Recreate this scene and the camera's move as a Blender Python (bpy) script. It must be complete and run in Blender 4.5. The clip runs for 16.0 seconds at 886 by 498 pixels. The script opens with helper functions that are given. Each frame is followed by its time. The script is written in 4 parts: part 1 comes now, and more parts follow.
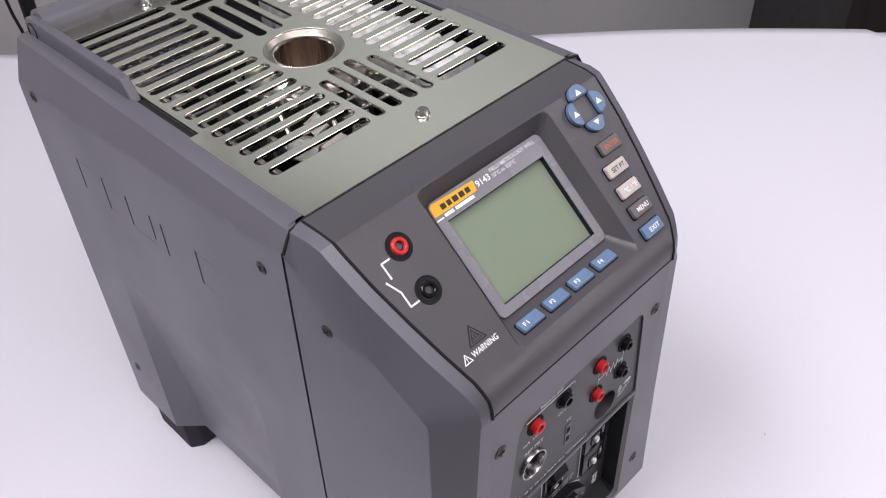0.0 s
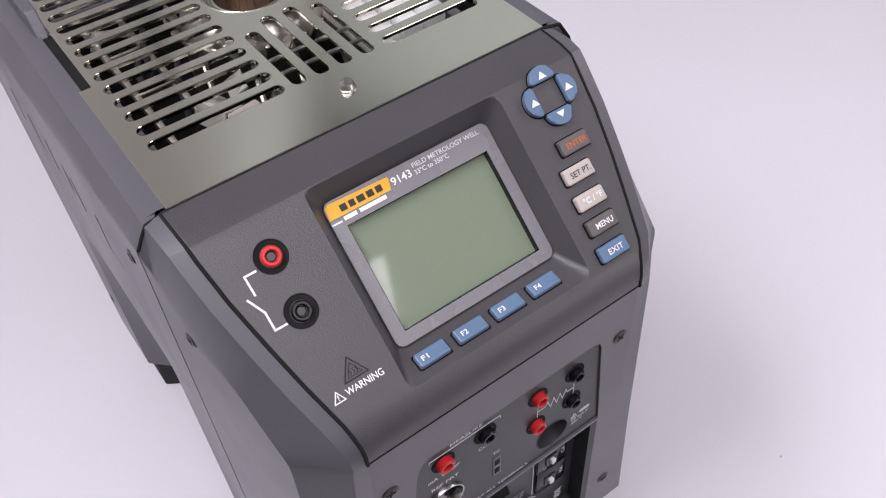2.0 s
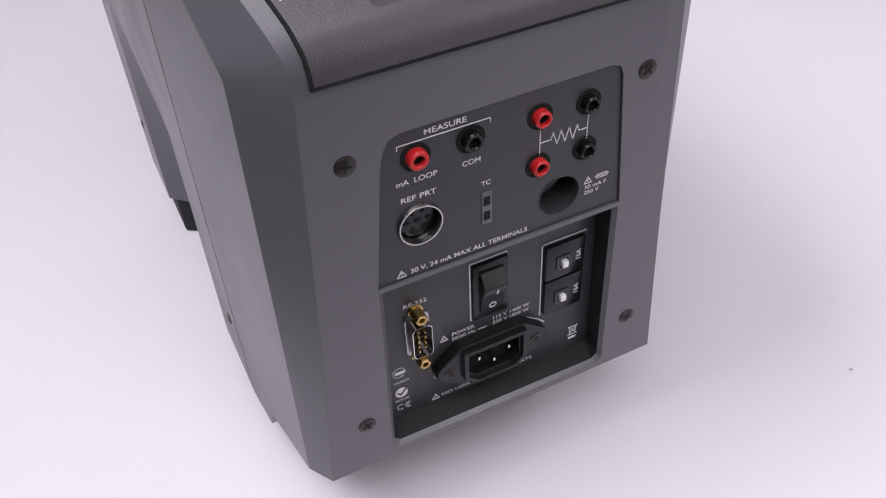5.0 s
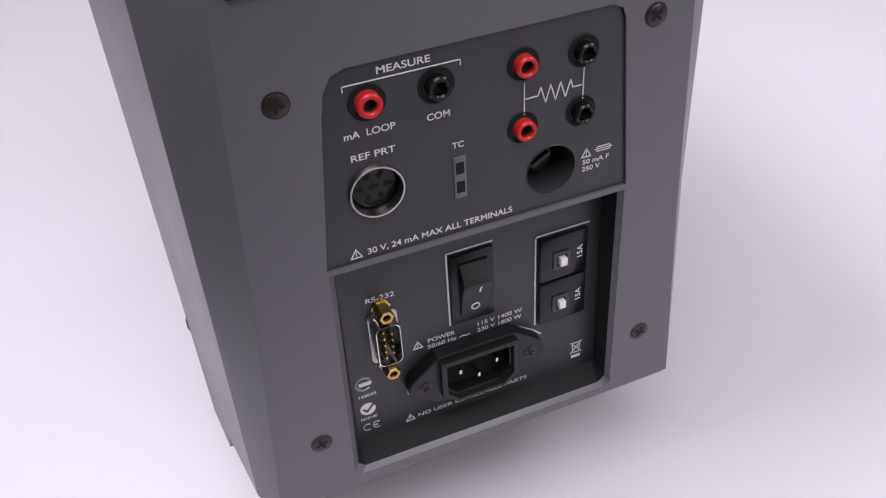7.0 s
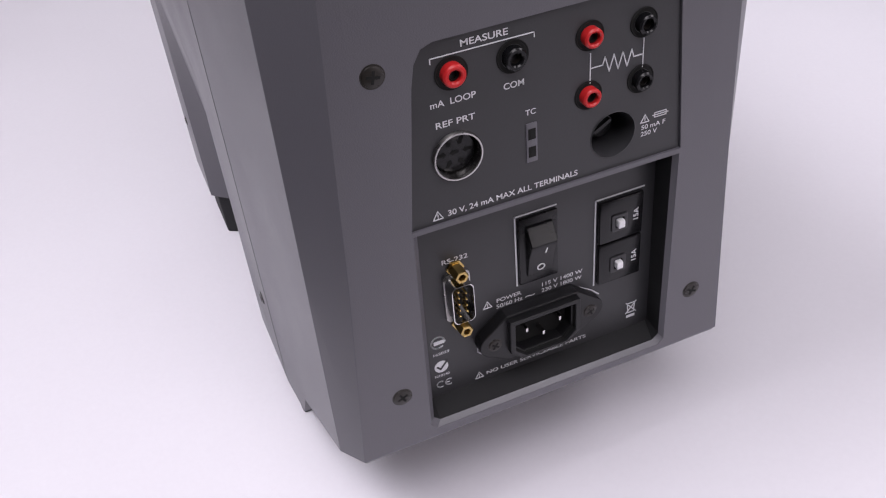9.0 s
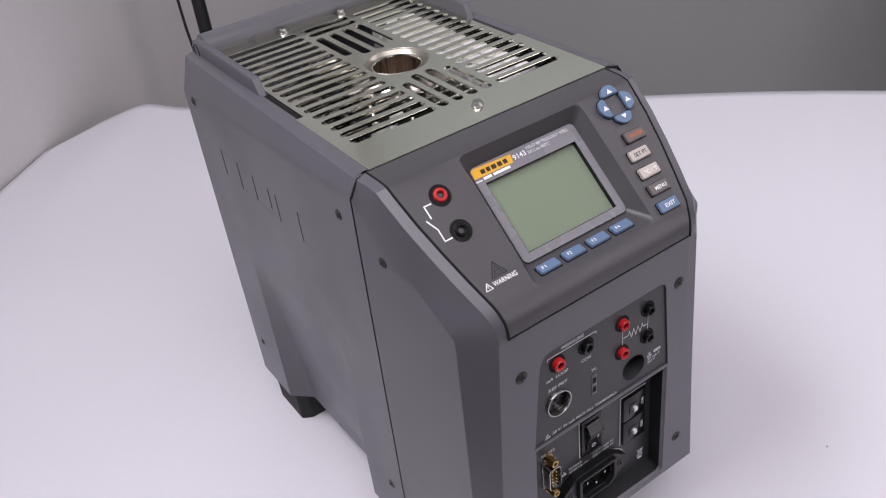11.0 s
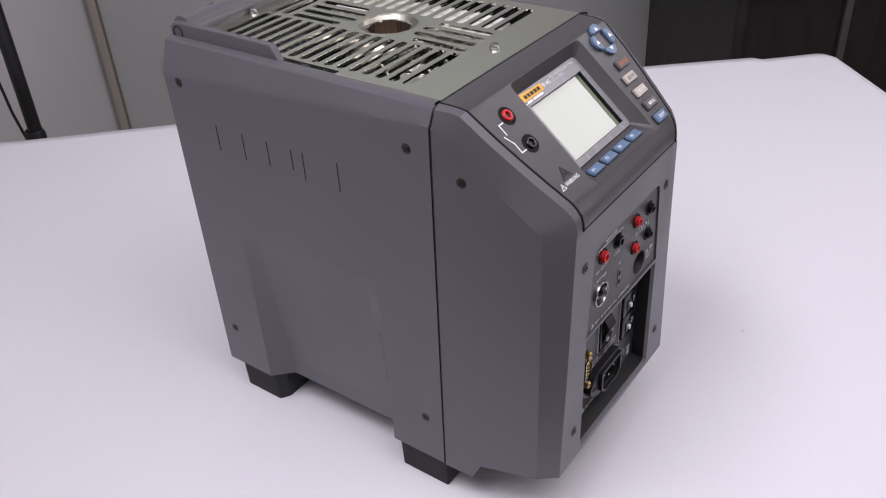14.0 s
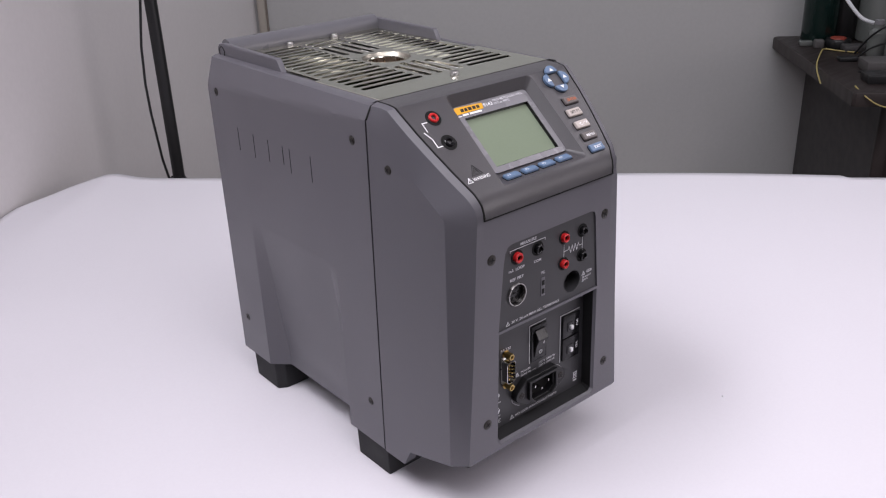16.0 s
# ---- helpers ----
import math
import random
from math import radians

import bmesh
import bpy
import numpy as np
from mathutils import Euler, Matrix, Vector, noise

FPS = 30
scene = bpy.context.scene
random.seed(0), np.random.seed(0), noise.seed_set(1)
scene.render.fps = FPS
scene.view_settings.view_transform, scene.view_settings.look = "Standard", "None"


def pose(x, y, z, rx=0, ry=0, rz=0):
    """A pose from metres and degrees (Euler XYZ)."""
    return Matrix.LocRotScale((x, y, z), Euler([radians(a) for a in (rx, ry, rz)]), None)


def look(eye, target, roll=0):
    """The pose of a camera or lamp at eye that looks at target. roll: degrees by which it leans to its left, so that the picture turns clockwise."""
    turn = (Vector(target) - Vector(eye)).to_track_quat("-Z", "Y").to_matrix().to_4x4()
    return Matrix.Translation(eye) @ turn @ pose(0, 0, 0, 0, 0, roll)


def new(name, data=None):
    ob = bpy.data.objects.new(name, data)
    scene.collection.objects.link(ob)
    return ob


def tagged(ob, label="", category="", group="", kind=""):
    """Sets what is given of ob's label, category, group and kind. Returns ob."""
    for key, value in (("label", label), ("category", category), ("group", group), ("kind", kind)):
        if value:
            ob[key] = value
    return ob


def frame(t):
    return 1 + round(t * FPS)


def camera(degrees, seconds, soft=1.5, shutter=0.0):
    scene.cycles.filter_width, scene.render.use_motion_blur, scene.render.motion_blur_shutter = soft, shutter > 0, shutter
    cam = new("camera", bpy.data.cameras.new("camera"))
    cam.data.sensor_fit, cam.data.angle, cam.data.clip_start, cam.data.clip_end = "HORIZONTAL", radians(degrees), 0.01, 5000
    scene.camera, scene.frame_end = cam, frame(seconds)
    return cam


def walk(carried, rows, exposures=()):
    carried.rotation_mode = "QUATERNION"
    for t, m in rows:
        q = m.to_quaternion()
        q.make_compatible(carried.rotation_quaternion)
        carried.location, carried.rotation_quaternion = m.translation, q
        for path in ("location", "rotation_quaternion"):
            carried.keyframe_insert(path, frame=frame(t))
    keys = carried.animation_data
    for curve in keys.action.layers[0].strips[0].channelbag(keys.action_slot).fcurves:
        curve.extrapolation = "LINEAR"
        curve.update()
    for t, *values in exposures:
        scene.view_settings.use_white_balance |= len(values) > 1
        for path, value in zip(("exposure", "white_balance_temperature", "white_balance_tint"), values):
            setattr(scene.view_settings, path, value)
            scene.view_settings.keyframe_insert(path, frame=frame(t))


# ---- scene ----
cam = camera(53.0, 16.0, soft=1.15)
ROWS = [
    (0, -0.1290, -0.1391, 0.5031, -44.52, -41.56, -2.16),
    (0.5, -0.0956, -0.1090, 0.4959, -46.06, -45.36, -1.55),
    (1, -0.0652, -0.1133, 0.4903, -42.83, -47.60, -1.46),
    (1.5, -0.0361, -0.1276, 0.4907, -36.94, -48.65, -2.92),
    (2, -0.0254, -0.1364, 0.4900, -33.57, -47.81, -3.70),
    (2.5, -0.0426, -0.1400, 0.4752, -33.35, -45.52, -4.08),
    (3, -0.0445, -0.1362, 0.4665, -34.90, -44.35, -3.78),
    (3.5, -0.0452, -0.1332, 0.4549, -35.51, -43.24, -3.27),
    (4, -0.0448, -0.1435, 0.4262, -34.87, -42.56, -2.41),
    (4.3, -0.0409, -0.1769, 0.4027, -30.99, -42.36, -2.35),
    (4.5, -0.0385, -0.1927, 0.3874, -28.62, -42.20, -2.78),
    (4.7, -0.0342, -0.2084, 0.3749, -26.01, -42.26, -2.97),
    (6.8, -0.0011, -0.2006, 0.3097, -21.25, -38.07, -4.05),
    (7, 0.0025, -0.1989, 0.3040, -20.73, -37.39, -3.91),
    (7.5, 0.0065, -0.2043, 0.2963, -19.39, -36.06, -3.82),
    (8, 0.0069, -0.2072, 0.2892, -18.74, -35.56, -4.57),
    (8.5, 0.0048, -0.2078, 0.2887, -18.80, -36.20, -5.38),
    (9, -0.0259, -0.2146, 0.3088, -19.83, -37.20, -5.94),
    (9.3, -0.0514, -0.2161, 0.3419, -21.14, -38.10, -6.00),
    (9.5, -0.0712, -0.2291, 0.3671, -21.97, -37.13, -6.11),
    (9.7, -0.0852, -0.2435, 0.3965, -22.66, -36.71, -6.10),
    (10, -0.0956, -0.2657, 0.4277, -23.97, -35.45, -6.32),
    (10.2, -0.0998, -0.2813, 0.4476, -24.69, -34.85, -6.69),
    (12.3, -0.2707, -0.1654, 0.5269, -48.44, -35.92, -5.97),
    (12.5, -0.2783, -0.1551, 0.5260, -50.64, -36.11, -5.64),
    (13, -0.2974, -0.1463, 0.5154, -53.59, -36.37, -5.08),
    (13.5, -0.3145, -0.1612, 0.5035, -53.70, -36.66, -4.71),
    (14, -0.3374, -0.1856, 0.4934, -52.56, -33.72, -3.56),
    (14.5, -0.3328, -0.2294, 0.4562, -50.20, -30.00, -2.11),
    (15, -0.3071, -0.2939, 0.4408, -45.49, -28.09, -1.94),
    (15.5, -0.3091, -0.3546, 0.4418, -41.08, -25.88, -1.95),
    (16, -0.3148, -0.3745, 0.4425, -39.72, -24.39, -2.19),
]
walk(cam, [(t, pose(x, y, z, 90 + pitch, 0, yaw) @ pose(0, 0, 0, 0, 0, roll)) for t, x, y, z, yaw, pitch, roll in ROWS],
     exposures=[(0.0, 0.08), (1.0, 0.0), (2.0, -0.04), (3.5, 0.08), (4.5, 0.04), (7.0, 0.10), (8.0, 0.14), (9.0, 0.08), (9.5, -0.03), (10.0, -0.17), (12.5, -0.05), (13.5, -0.09), (14.0, -0.14), (15.0, -0.04), (16.0, 0.02)])

# ---- light ----
# The room stands at 46 degrees to the instrument: r runs along the back wall, s away from the camera.
E1, E2 = Vector((0.6947, -0.7193, 0)), Vector((0.7193, 0.6947, 0))


def room(r, s, z):
    return E1 * r + E2 * s + Vector((0, 0, z))


world = bpy.data.worlds.new("world")
world.use_nodes = True
world.node_tree.nodes["Background"].inputs[0].default_value = (0.8, 0.85, 1.0, 1)
world.node_tree.nodes["Background"].inputs[1].default_value = 0.3
scene.world = world


def area_lamp(name, eye, target, sx, sy, watts, color, spread=180, shape="RECTANGLE"):
    data = bpy.data.lights.new(name, "AREA")
    data.shape, data.size, data.size_y, data.energy, data.color, data.spread = shape, sx, sy, watts, color, radians(spread)
    ob = new(name, data)
    ob.matrix_world = look(eye, target)
    return ob


# Wall washer added out of view to brighten the back wall.
area_lamp("offscreen_overhead_light", room(-0.05, 1.30, 1.93), room(-0.05, 2.00, 0.6), 1.1, 0.6, 9.5, (0.88, 0.945, 1.0), 120)
# Overhead soft light added out of view, hung below the ceiling.
area_lamp("offscreen_overhead_light", room(0.42, -0.52, 1.52), room(0.42, -0.42, 0), 1.2, 0.8, 16.2, (0.975, 0.928, 1.0))
# Out of view; placed by the reflection in the display.
area_lamp("offscreen_overhead_light", room(1.54, -1.17, 1.93), room(1.30, -0.90, 0), 1.2, 1.0, 13.6, (1.0, 0.918, 0.98))
area_lamp("softbox_lamp", (1.006, -0.234, 0.865), (0.0914, 0.04, 0.28), 0.60, 0.363, 2.7, (0.99, 0.925, 1.0), shape="ELLIPSE")
# Fill lights, added with no window there, to lift the unit's side and front.
area_lamp("fill_light", room(-0.655, -0.25, 1.25), room(0.05, 0.0, 0.10), 0.8, 0.7, 12.5, (0.96, 0.930, 1.0), 120)
area_lamp("fill_light", (1.10, -1.50, 0.45), (0.09, 0.0, 0.14), 0.7, 0.6, 6.8, (1.0, 0.918, 0.97))


# ---- materials ----
def material(name, color, rough=0.5, metal=0.0, spread=0.06, scale=40.0, bump=0.0, grain=900.0, aniso=None, coat=0.0, detail_rough=0.08, ior=1.45):
    """A surface with colour and gloss that vary at two scales, and a fine relief."""
    m = bpy.data.materials.new(name)
    m.use_nodes = True
    nt = m.node_tree
    n, l = nt.nodes, nt.links
    b = n["Principled BSDF"]
    b.inputs["Metallic"].default_value = metal
    b.inputs["IOR"].default_value = ior
    b.inputs["Coat Weight"].default_value = coat
    tc = n.new("ShaderNodeTexCoord")
    mp = n.new("ShaderNodeMapping")
    l.new(tc.outputs["Object"], mp.inputs["Vector"])
    if aniso:
        mp.inputs["Scale"].default_value = aniso
    big, fine = n.new("ShaderNodeTexNoise"), n.new("ShaderNodeTexNoise")
    big.inputs["Scale"].default_value, big.inputs["Detail"].default_value = scale, 5
    fine.inputs["Scale"].default_value, fine.inputs["Detail"].default_value = grain, 3
    for t in (big, fine):
        l.new(mp.outputs["Vector"], t.inputs["Vector"])
    mix = n.new("ShaderNodeMath")
    mix.operation = "MULTIPLY_ADD"
    mix.inputs[1].default_value = 0.5
    l.new(fine.outputs["Fac"], mix.inputs[0])
    half = n.new("ShaderNodeMath")
    half.operation = "MULTIPLY"
    half.inputs[1].default_value = 0.5
    l.new(big.outputs["Fac"], half.inputs[0])
    l.new(half.outputs[0], mix.inputs[2])
    ramp = n.new("ShaderNodeValToRGB")
    ramp.color_ramp.elements[0].position, ramp.color_ramp.elements[1].position = 0.12, 0.88
    ramp.color_ramp.elements[0].color = (*[max(0, c * (1 - 1.7 * spread)) for c in color], 1)
    ramp.color_ramp.elements[1].color = (*[min(1, c * (1 + 1.7 * spread)) for c in color], 1)
    l.new(mix.outputs[0], ramp.inputs[0])
    l.new(ramp.outputs[0], b.inputs["Base Color"])
    rr = n.new("ShaderNodeMapRange")
    rr.inputs["From Min"].default_value, rr.inputs["From Max"].default_value = 0.12, 0.88
    rr.inputs["To Min"].default_value, rr.inputs["To Max"].default_value = max(0.02, rough - 1.6 * detail_rough), rough + 1.6 * detail_rough
    l.new(big.outputs["Fac"], rr.inputs["Value"])
    l.new(rr.outputs[0], b.inputs["Roughness"])
    if bump:
        bp = n.new("ShaderNodeBump")
        bp.inputs["Strength"].default_value, bp.inputs["Distance"].default_value = bump, 0.0004
        l.new(fine.outputs["Fac"], bp.inputs["Height"])
        l.new(bp.outputs[0], b.inputs["Normal"])
    return m


M_CASE = material("grey_case_paint", (0.092, 0.089, 0.103), 0.35, ior=1.55, bump=0.26, grain=2100, scale=14, spread=0.05)
M_PANEL = material("charcoal_textured_plastic", (0.060, 0.057, 0.062), 0.34, ior=1.5, bump=0.36, grain=1900, scale=20, spread=0.10)
M_FRONT = material("dark_front_panel", (0.031, 0.031, 0.034), 0.40, bump=0.08, grain=1600, scale=18, spread=0.05)
M_RUBBER = material("black_rubber", (0.018, 0.018, 0.020), 0.75, bump=0.3, grain=900)
M_BLACK = material("black_plastic", (0.006, 0.006, 0.007), 0.24, ior=1.38)
M_GAP = material("black_gap", (0.004, 0.004, 0.004), 0.9)
M_STEEL = material("zinc_plated_steel", (0.75, 0.75, 0.645), 0.15, 1.0, spread=0.05, scale=9, grain=1200, detail_rough=0.06)
M_RECESS = material("black_recess_plastic", (0.012, 0.012, 0.013), 0.6, bump=0.1, ior=1.4)
M_SCREW = material("dull_screw_steel", (0.026, 0.023, 0.021), 0.30, 0.3, spread=0.2, scale=200)
M_EDGE = material("bright_cut_steel", (0.70, 0.68, 0.64), 0.25, 0.5, spread=0.08, scale=60)
M_INNER = material("inner_sheet_steel", (0.56, 0.53, 0.49), 0.34, 1.0, spread=0.20, scale=60)
M_DARKSTEEL = material("dark_inner_steel", (0.055, 0.052, 0.05), 0.5, 0.6, spread=0.3, scale=50)
M_INLET = material("black_inlet_plastic", (0.008, 0.008, 0.009), 0.34, bump=0.1, ior=1.4)
M_GOLD = material("gold_passivated_steel", (0.50, 0.36, 0.14), 0.30, 1.0, spread=0.15, scale=200)
M_RING = material("dull_chrome_ring", (0.44, 0.43, 0.42), 0.24, 1.0, spread=0.08)
M_RIM = material("dark_rim_steel", (0.36, 0.34, 0.29), 0.38, 1.0, spread=0.10, scale=60)
M_FLANGE = material("tin_plate", (0.42, 0.41, 0.40), 0.33, 1.0, spread=0.10, scale=120)
M_BAR = material("grey_bar_paint", (0.105, 0.103, 0.115), 0.30, bump=0.08, grain=2600, scale=14, spread=0.05)
M_DULL = material("dull_dark_plastic", (0.075, 0.070, 0.070), 0.5, spread=0.2)
M_DISC = material("dull_red_plastic", (0.26, 0.045, 0.030), 0.5, spread=0.1)
M_LEAD = material("yellowish_lead", (0.36, 0.29, 0.11), 0.5)
M_BOTTLE = material("dark_green_glass", (0.006, 0.016, 0.014), 0.16)
M_CHROME = material("chrome", (0.66, 0.65, 0.64), 0.14, 1.0, spread=0.04)
M_WELL = material("heat_tinted_bronze", (0.43, 0.365, 0.315), 0.28, 1.0, spread=0.30, scale=130, aniso=(1, 1, 0.04))
M_BRASS = material("gold_plate", (0.62, 0.42, 0.13), 0.25, 1.0, spread=0.1)
M_CERAMIC = material("white_ceramic", (0.82, 0.80, 0.79), 0.6, spread=0.14, scale=120)
M_RED = material("red_plastic", (0.50, 0.018, 0.020), 0.34, spread=0.08)
M_BLUEKEY = material("blue_rubber_key", (0.108, 0.168, 0.270), 0.42, spread=0.05, bump=0.1)
M_GREYKEY = material("dark_grey_rubber_key", (0.115, 0.10, 0.098), 0.5, spread=0.05, bump=0.1)
M_BEIGEKEY = material("beige_rubber_key", (0.46, 0.41, 0.38), 0.5, spread=0.05, bump=0.1)
M_WHITE = material("white_print", (0.78, 0.78, 0.80), 0.5, spread=0.03)
M_PRINT = material("grey_print", (0.60, 0.60, 0.63), 0.5, spread=0.05)
M_INK = material("black_print", (0.02, 0.018, 0.016), 0.5)
M_ORANGE = material("orange_print", (0.50, 0.12, 0.035), 0.5)
M_YELLOW = material("yellow_badge", (0.72, 0.37, 0.025), 0.4, spread=0.03)
M_FRAME = material("grey_lens_frame", (0.19, 0.185, 0.20), 0.28, spread=0.03)
M_LCD = material("green_grey_display", (0.198, 0.240, 0.172), 0.045, spread=0.04, scale=12, detail_rough=0.005, coat=0.0, ior=1.9)
M_PAPER = material("white_paper_sheet", (0.655, 0.636, 0.682), 0.75, spread=0.02, scale=5, bump=0.05, grain=400)
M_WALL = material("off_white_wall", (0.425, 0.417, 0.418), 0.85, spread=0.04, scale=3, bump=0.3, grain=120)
M_LEFT = material("pale_side_wall", (0.64, 0.61, 0.615), 0.85, spread=0.03, scale=3, bump=0.3, grain=120)
# Dark tone for the unseen rear walls, chosen to absorb bounce light.
M_SOUTH = material("unseen_dark_wall", (0.12, 0.118, 0.12), 0.85, spread=0.06, scale=3, bump=0.3, grain=120)
M_CEIL = material("white_ceiling", (0.62, 0.62, 0.62), 0.9, spread=0.02)
M_FLOOR = material("grey_floor", (0.20, 0.19, 0.18), 0.6, spread=0.15)
M_TRUNK = material("cream_trunking", (0.40, 0.36, 0.32), 0.6, spread=0.06)
M_LINE = material("brown_cable", (0.20, 0.17, 0.15), 0.6, spread=0.1)
M_PLATE = material("grey_cover_plastic", (0.29, 0.28, 0.28), 0.6, spread=0.05)
M_DESK = material("dark_stained_wood", (0.021, 0.015, 0.0145), 0.45, spread=0.35, scale=9, aniso=(1, 8, 1))
M_DESKSIDE = material("dark_grey_board", (0.050, 0.046, 0.047), 0.6, spread=0.1)
M_STAND = material("black_stand_metal", (0.012, 0.012, 0.013), 0.4)
M_GLASS = material("clear_glass", (0.13, 0.135, 0.13), 0.10, spread=0.02)
M_TABLE = material("table_wood", (0.35, 0.30, 0.25), 0.5, spread=0.15)


# ---- building helpers ----
def thing(name, loc, label, category, group="", kind=""):
    ob = new(name)
    ob.location = loc
    ob.empty_display_size = 0.02
    return tagged(ob, label, category, group, kind)


def hang(ob, parent):
    ob.parent = parent
    root = parent
    while root.parent:
        root = root.parent
    ob.matrix_parent_inverse = Matrix.Translation(-Vector(root.location)) if parent == root else Matrix()
    return ob


def finish(me, mat, smooth=35):
    me.materials.clear()
    me.materials.append(mat)
    for p in me.polygons:
        p.use_smooth = True
    me.set_sharp_from_angle(angle=radians(smooth))


def part(name, bm, mat, parent=None, label="", bevel=0.0, smooth=35, fix=True):
    if fix:
        bmesh.ops.recalc_face_normals(bm, faces=bm.faces)
    me = bpy.data.meshes.new(name)
    bm.to_mesh(me)
    bm.free()
    finish(me, mat, smooth)
    ob = new(name, me)
    if parent:
        hang(ob, parent)
    if bevel:
        mod = ob.modifiers.new("bevel", "BEVEL")
        mod.width, mod.segments, mod.limit_method, mod.angle_limit = bevel, 2, "ANGLE", radians(28)
        mod.harden_normals = True
    if label:
        ob["label"] = label
    return ob


def frame_at(origin, xdir, ydir):
    """A matrix whose x and y run along the two directions."""
    x, y = Vector(xdir).normalized(), Vector(ydir).normalized()
    z = x.cross(y)
    m = Matrix((x, y, z)).transposed().to_4x4()
    m.translation = origin
    return m


def box(bm, a, b, m=Matrix(), bevel=0.0, seg=2):
    """A box between the corners a and b in m."""
    a, b = Vector(a), Vector(b)
    made = bmesh.ops.create_cube(bm, size=1, matrix=m @ Matrix.Translation((a + b) / 2) @ Matrix.Diagonal((*(b - a), 1)))
    if bevel:
        edges = {e for v in made["verts"] for e in v.link_edges}
        bmesh.ops.bevel(bm, geom=list(edges), offset=bevel, segments=seg, affect="EDGES", profile=0.5)
    return bm


def lathe(bm, profile, m=Matrix(), seg=32):
    """Turns (radius, height) pairs round m's z."""
    rings = []
    for r, h in profile:
        if r < 1e-6:
            rings.append([bm.verts.new(m @ Vector((0, 0, h)))] * seg)
        else:
            rings.append([bm.verts.new(m @ Vector((r * math.cos(2 * math.pi * i / seg), r * math.sin(2 * math.pi * i / seg), h))) for i in range(seg)])
    for a, b in zip(rings, rings[1:]):
        for i in range(seg):
            q = [a[i], a[(i + 1) % seg], b[(i + 1) % seg], b[i]]
            q = [v for k, v in enumerate(q) if v not in q[:k]]
            if len(q) > 2:
                bm.faces.new(q)
    return bm


def prism(bm, pts, h0, h1, m=Matrix(), bevel=0.0):
    """A polygon pulled up from h0 to h1 along m's z."""
    lo = [bm.verts.new(m @ Vector((x, y, h0))) for x, y in pts]
    hi = [bm.verts.new(m @ Vector((x, y, h1))) for x, y in pts]
    n = len(pts)
    bm.faces.new(lo[::-1])
    top = bm.faces.new(hi)
    for i in range(n):
        bm.faces.new((lo[i], lo[(i + 1) % n], hi[(i + 1) % n], hi[i]))
    if bevel:
        bmesh.ops.bevel(bm, geom=list(top.edges), offset=bevel, segments=2, affect="EDGES", profile=0.5)
    return bm


def grid(bm, rows):
    """Joins rows of points into quads."""
    vs = [[bm.verts.new(p) for p in r] for r in rows]
    for a, b in zip(vs, vs[1:]):
        for i in range(len(a) - 1):
            bm.faces.new((a[i], a[i + 1], b[i + 1], b[i]))
    return vs


def tube(bm, pts, r, seg=10):
    """A round bar along a line of points."""
    pts = [Vector(p) for p in pts]
    rings = []
    for i, p in enumerate(pts):
        d = (pts[min(i + 1, len(pts) - 1)] - pts[max(i - 1, 0)]).normalized()
        a = d.orthogonal().normalized() if abs(d.z) > 0.99 else d.cross(Vector((0, 0, 1))).normalized()
        b = d.cross(a)
        rings.append([bm.verts.new(p + a * r * math.cos(2 * math.pi * k / seg) + b * r * math.sin(2 * math.pi * k / seg)) for k in range(seg)])
    for a, b in zip(rings, rings[1:]):
        for k in range(seg):
            bm.faces.new((a[k], a[(k + 1) % seg], b[(k + 1) % seg], b[k]))
    bm.faces.new(rings[0][::-1])
    bm.faces.new(rings[-1])
    return bm


def rounded(x0, y0, x1, y1, r, n=5):
    """The outline of a rectangle with round corners."""
    out = []
    for cx, cy, a0 in ((x1 - r, y1 - r, 0), (x0 + r, y1 - r, 90), (x0 + r, y0 + r, 180), (x1 - r, y0 + r, 270)):
        for k in range(n + 1):
            a = radians(a0 + 90 * k / n)
            out.append((cx + r * math.cos(a), cy + r * math.sin(a)))
    return out


def circle(x, y, r, n=32):
    return [(x + r * math.cos(2 * math.pi * k / n), y + r * math.sin(2 * math.pi * k / n)) for k in range(n)]


def to_mesh(curve_ob):
    bpy.context.view_layer.update()
    me = bpy.data.meshes.new_from_object(curve_ob.evaluated_get(bpy.context.evaluated_depsgraph_get()))
    data = curve_ob.data
    bpy.data.objects.remove(curve_ob)
    bpy.data.curves.remove(data)
    return me


def sheet(name, loops, thick, m, mat, parent, label="", edge=0.0):
    """A flat plate with holes: the first loop is its outline. Its top lies in m's xy plane."""
    c = bpy.data.curves.new(name, "CURVE")
    c.dimensions, c.fill_mode, c.extrude, c.bevel_depth, c.bevel_resolution = "2D", "BOTH", thick / 2 - edge, edge, 1
    for pts in loops:
        s = c.splines.new("POLY")
        s.points.add(len(pts) - 1)
        for p, q in zip(s.points, pts):
            p.co = (q[0], q[1], 0, 1)
        s.use_cyclic_u = True
    me = to_mesh(new(name, c))
    me.transform(m @ Matrix.Translation((0, 0, -thick / 2)))
    bm = bmesh.new()
    bm.from_mesh(me)
    bmesh.ops.remove_doubles(bm, verts=bm.verts, dist=0.00001)
    bm.to_mesh(me)
    bm.free()
    finish(me, mat, 10)
    ob = new(name, me)
    hang(ob, parent)
    if label:
        ob["label"] = label
    return ob


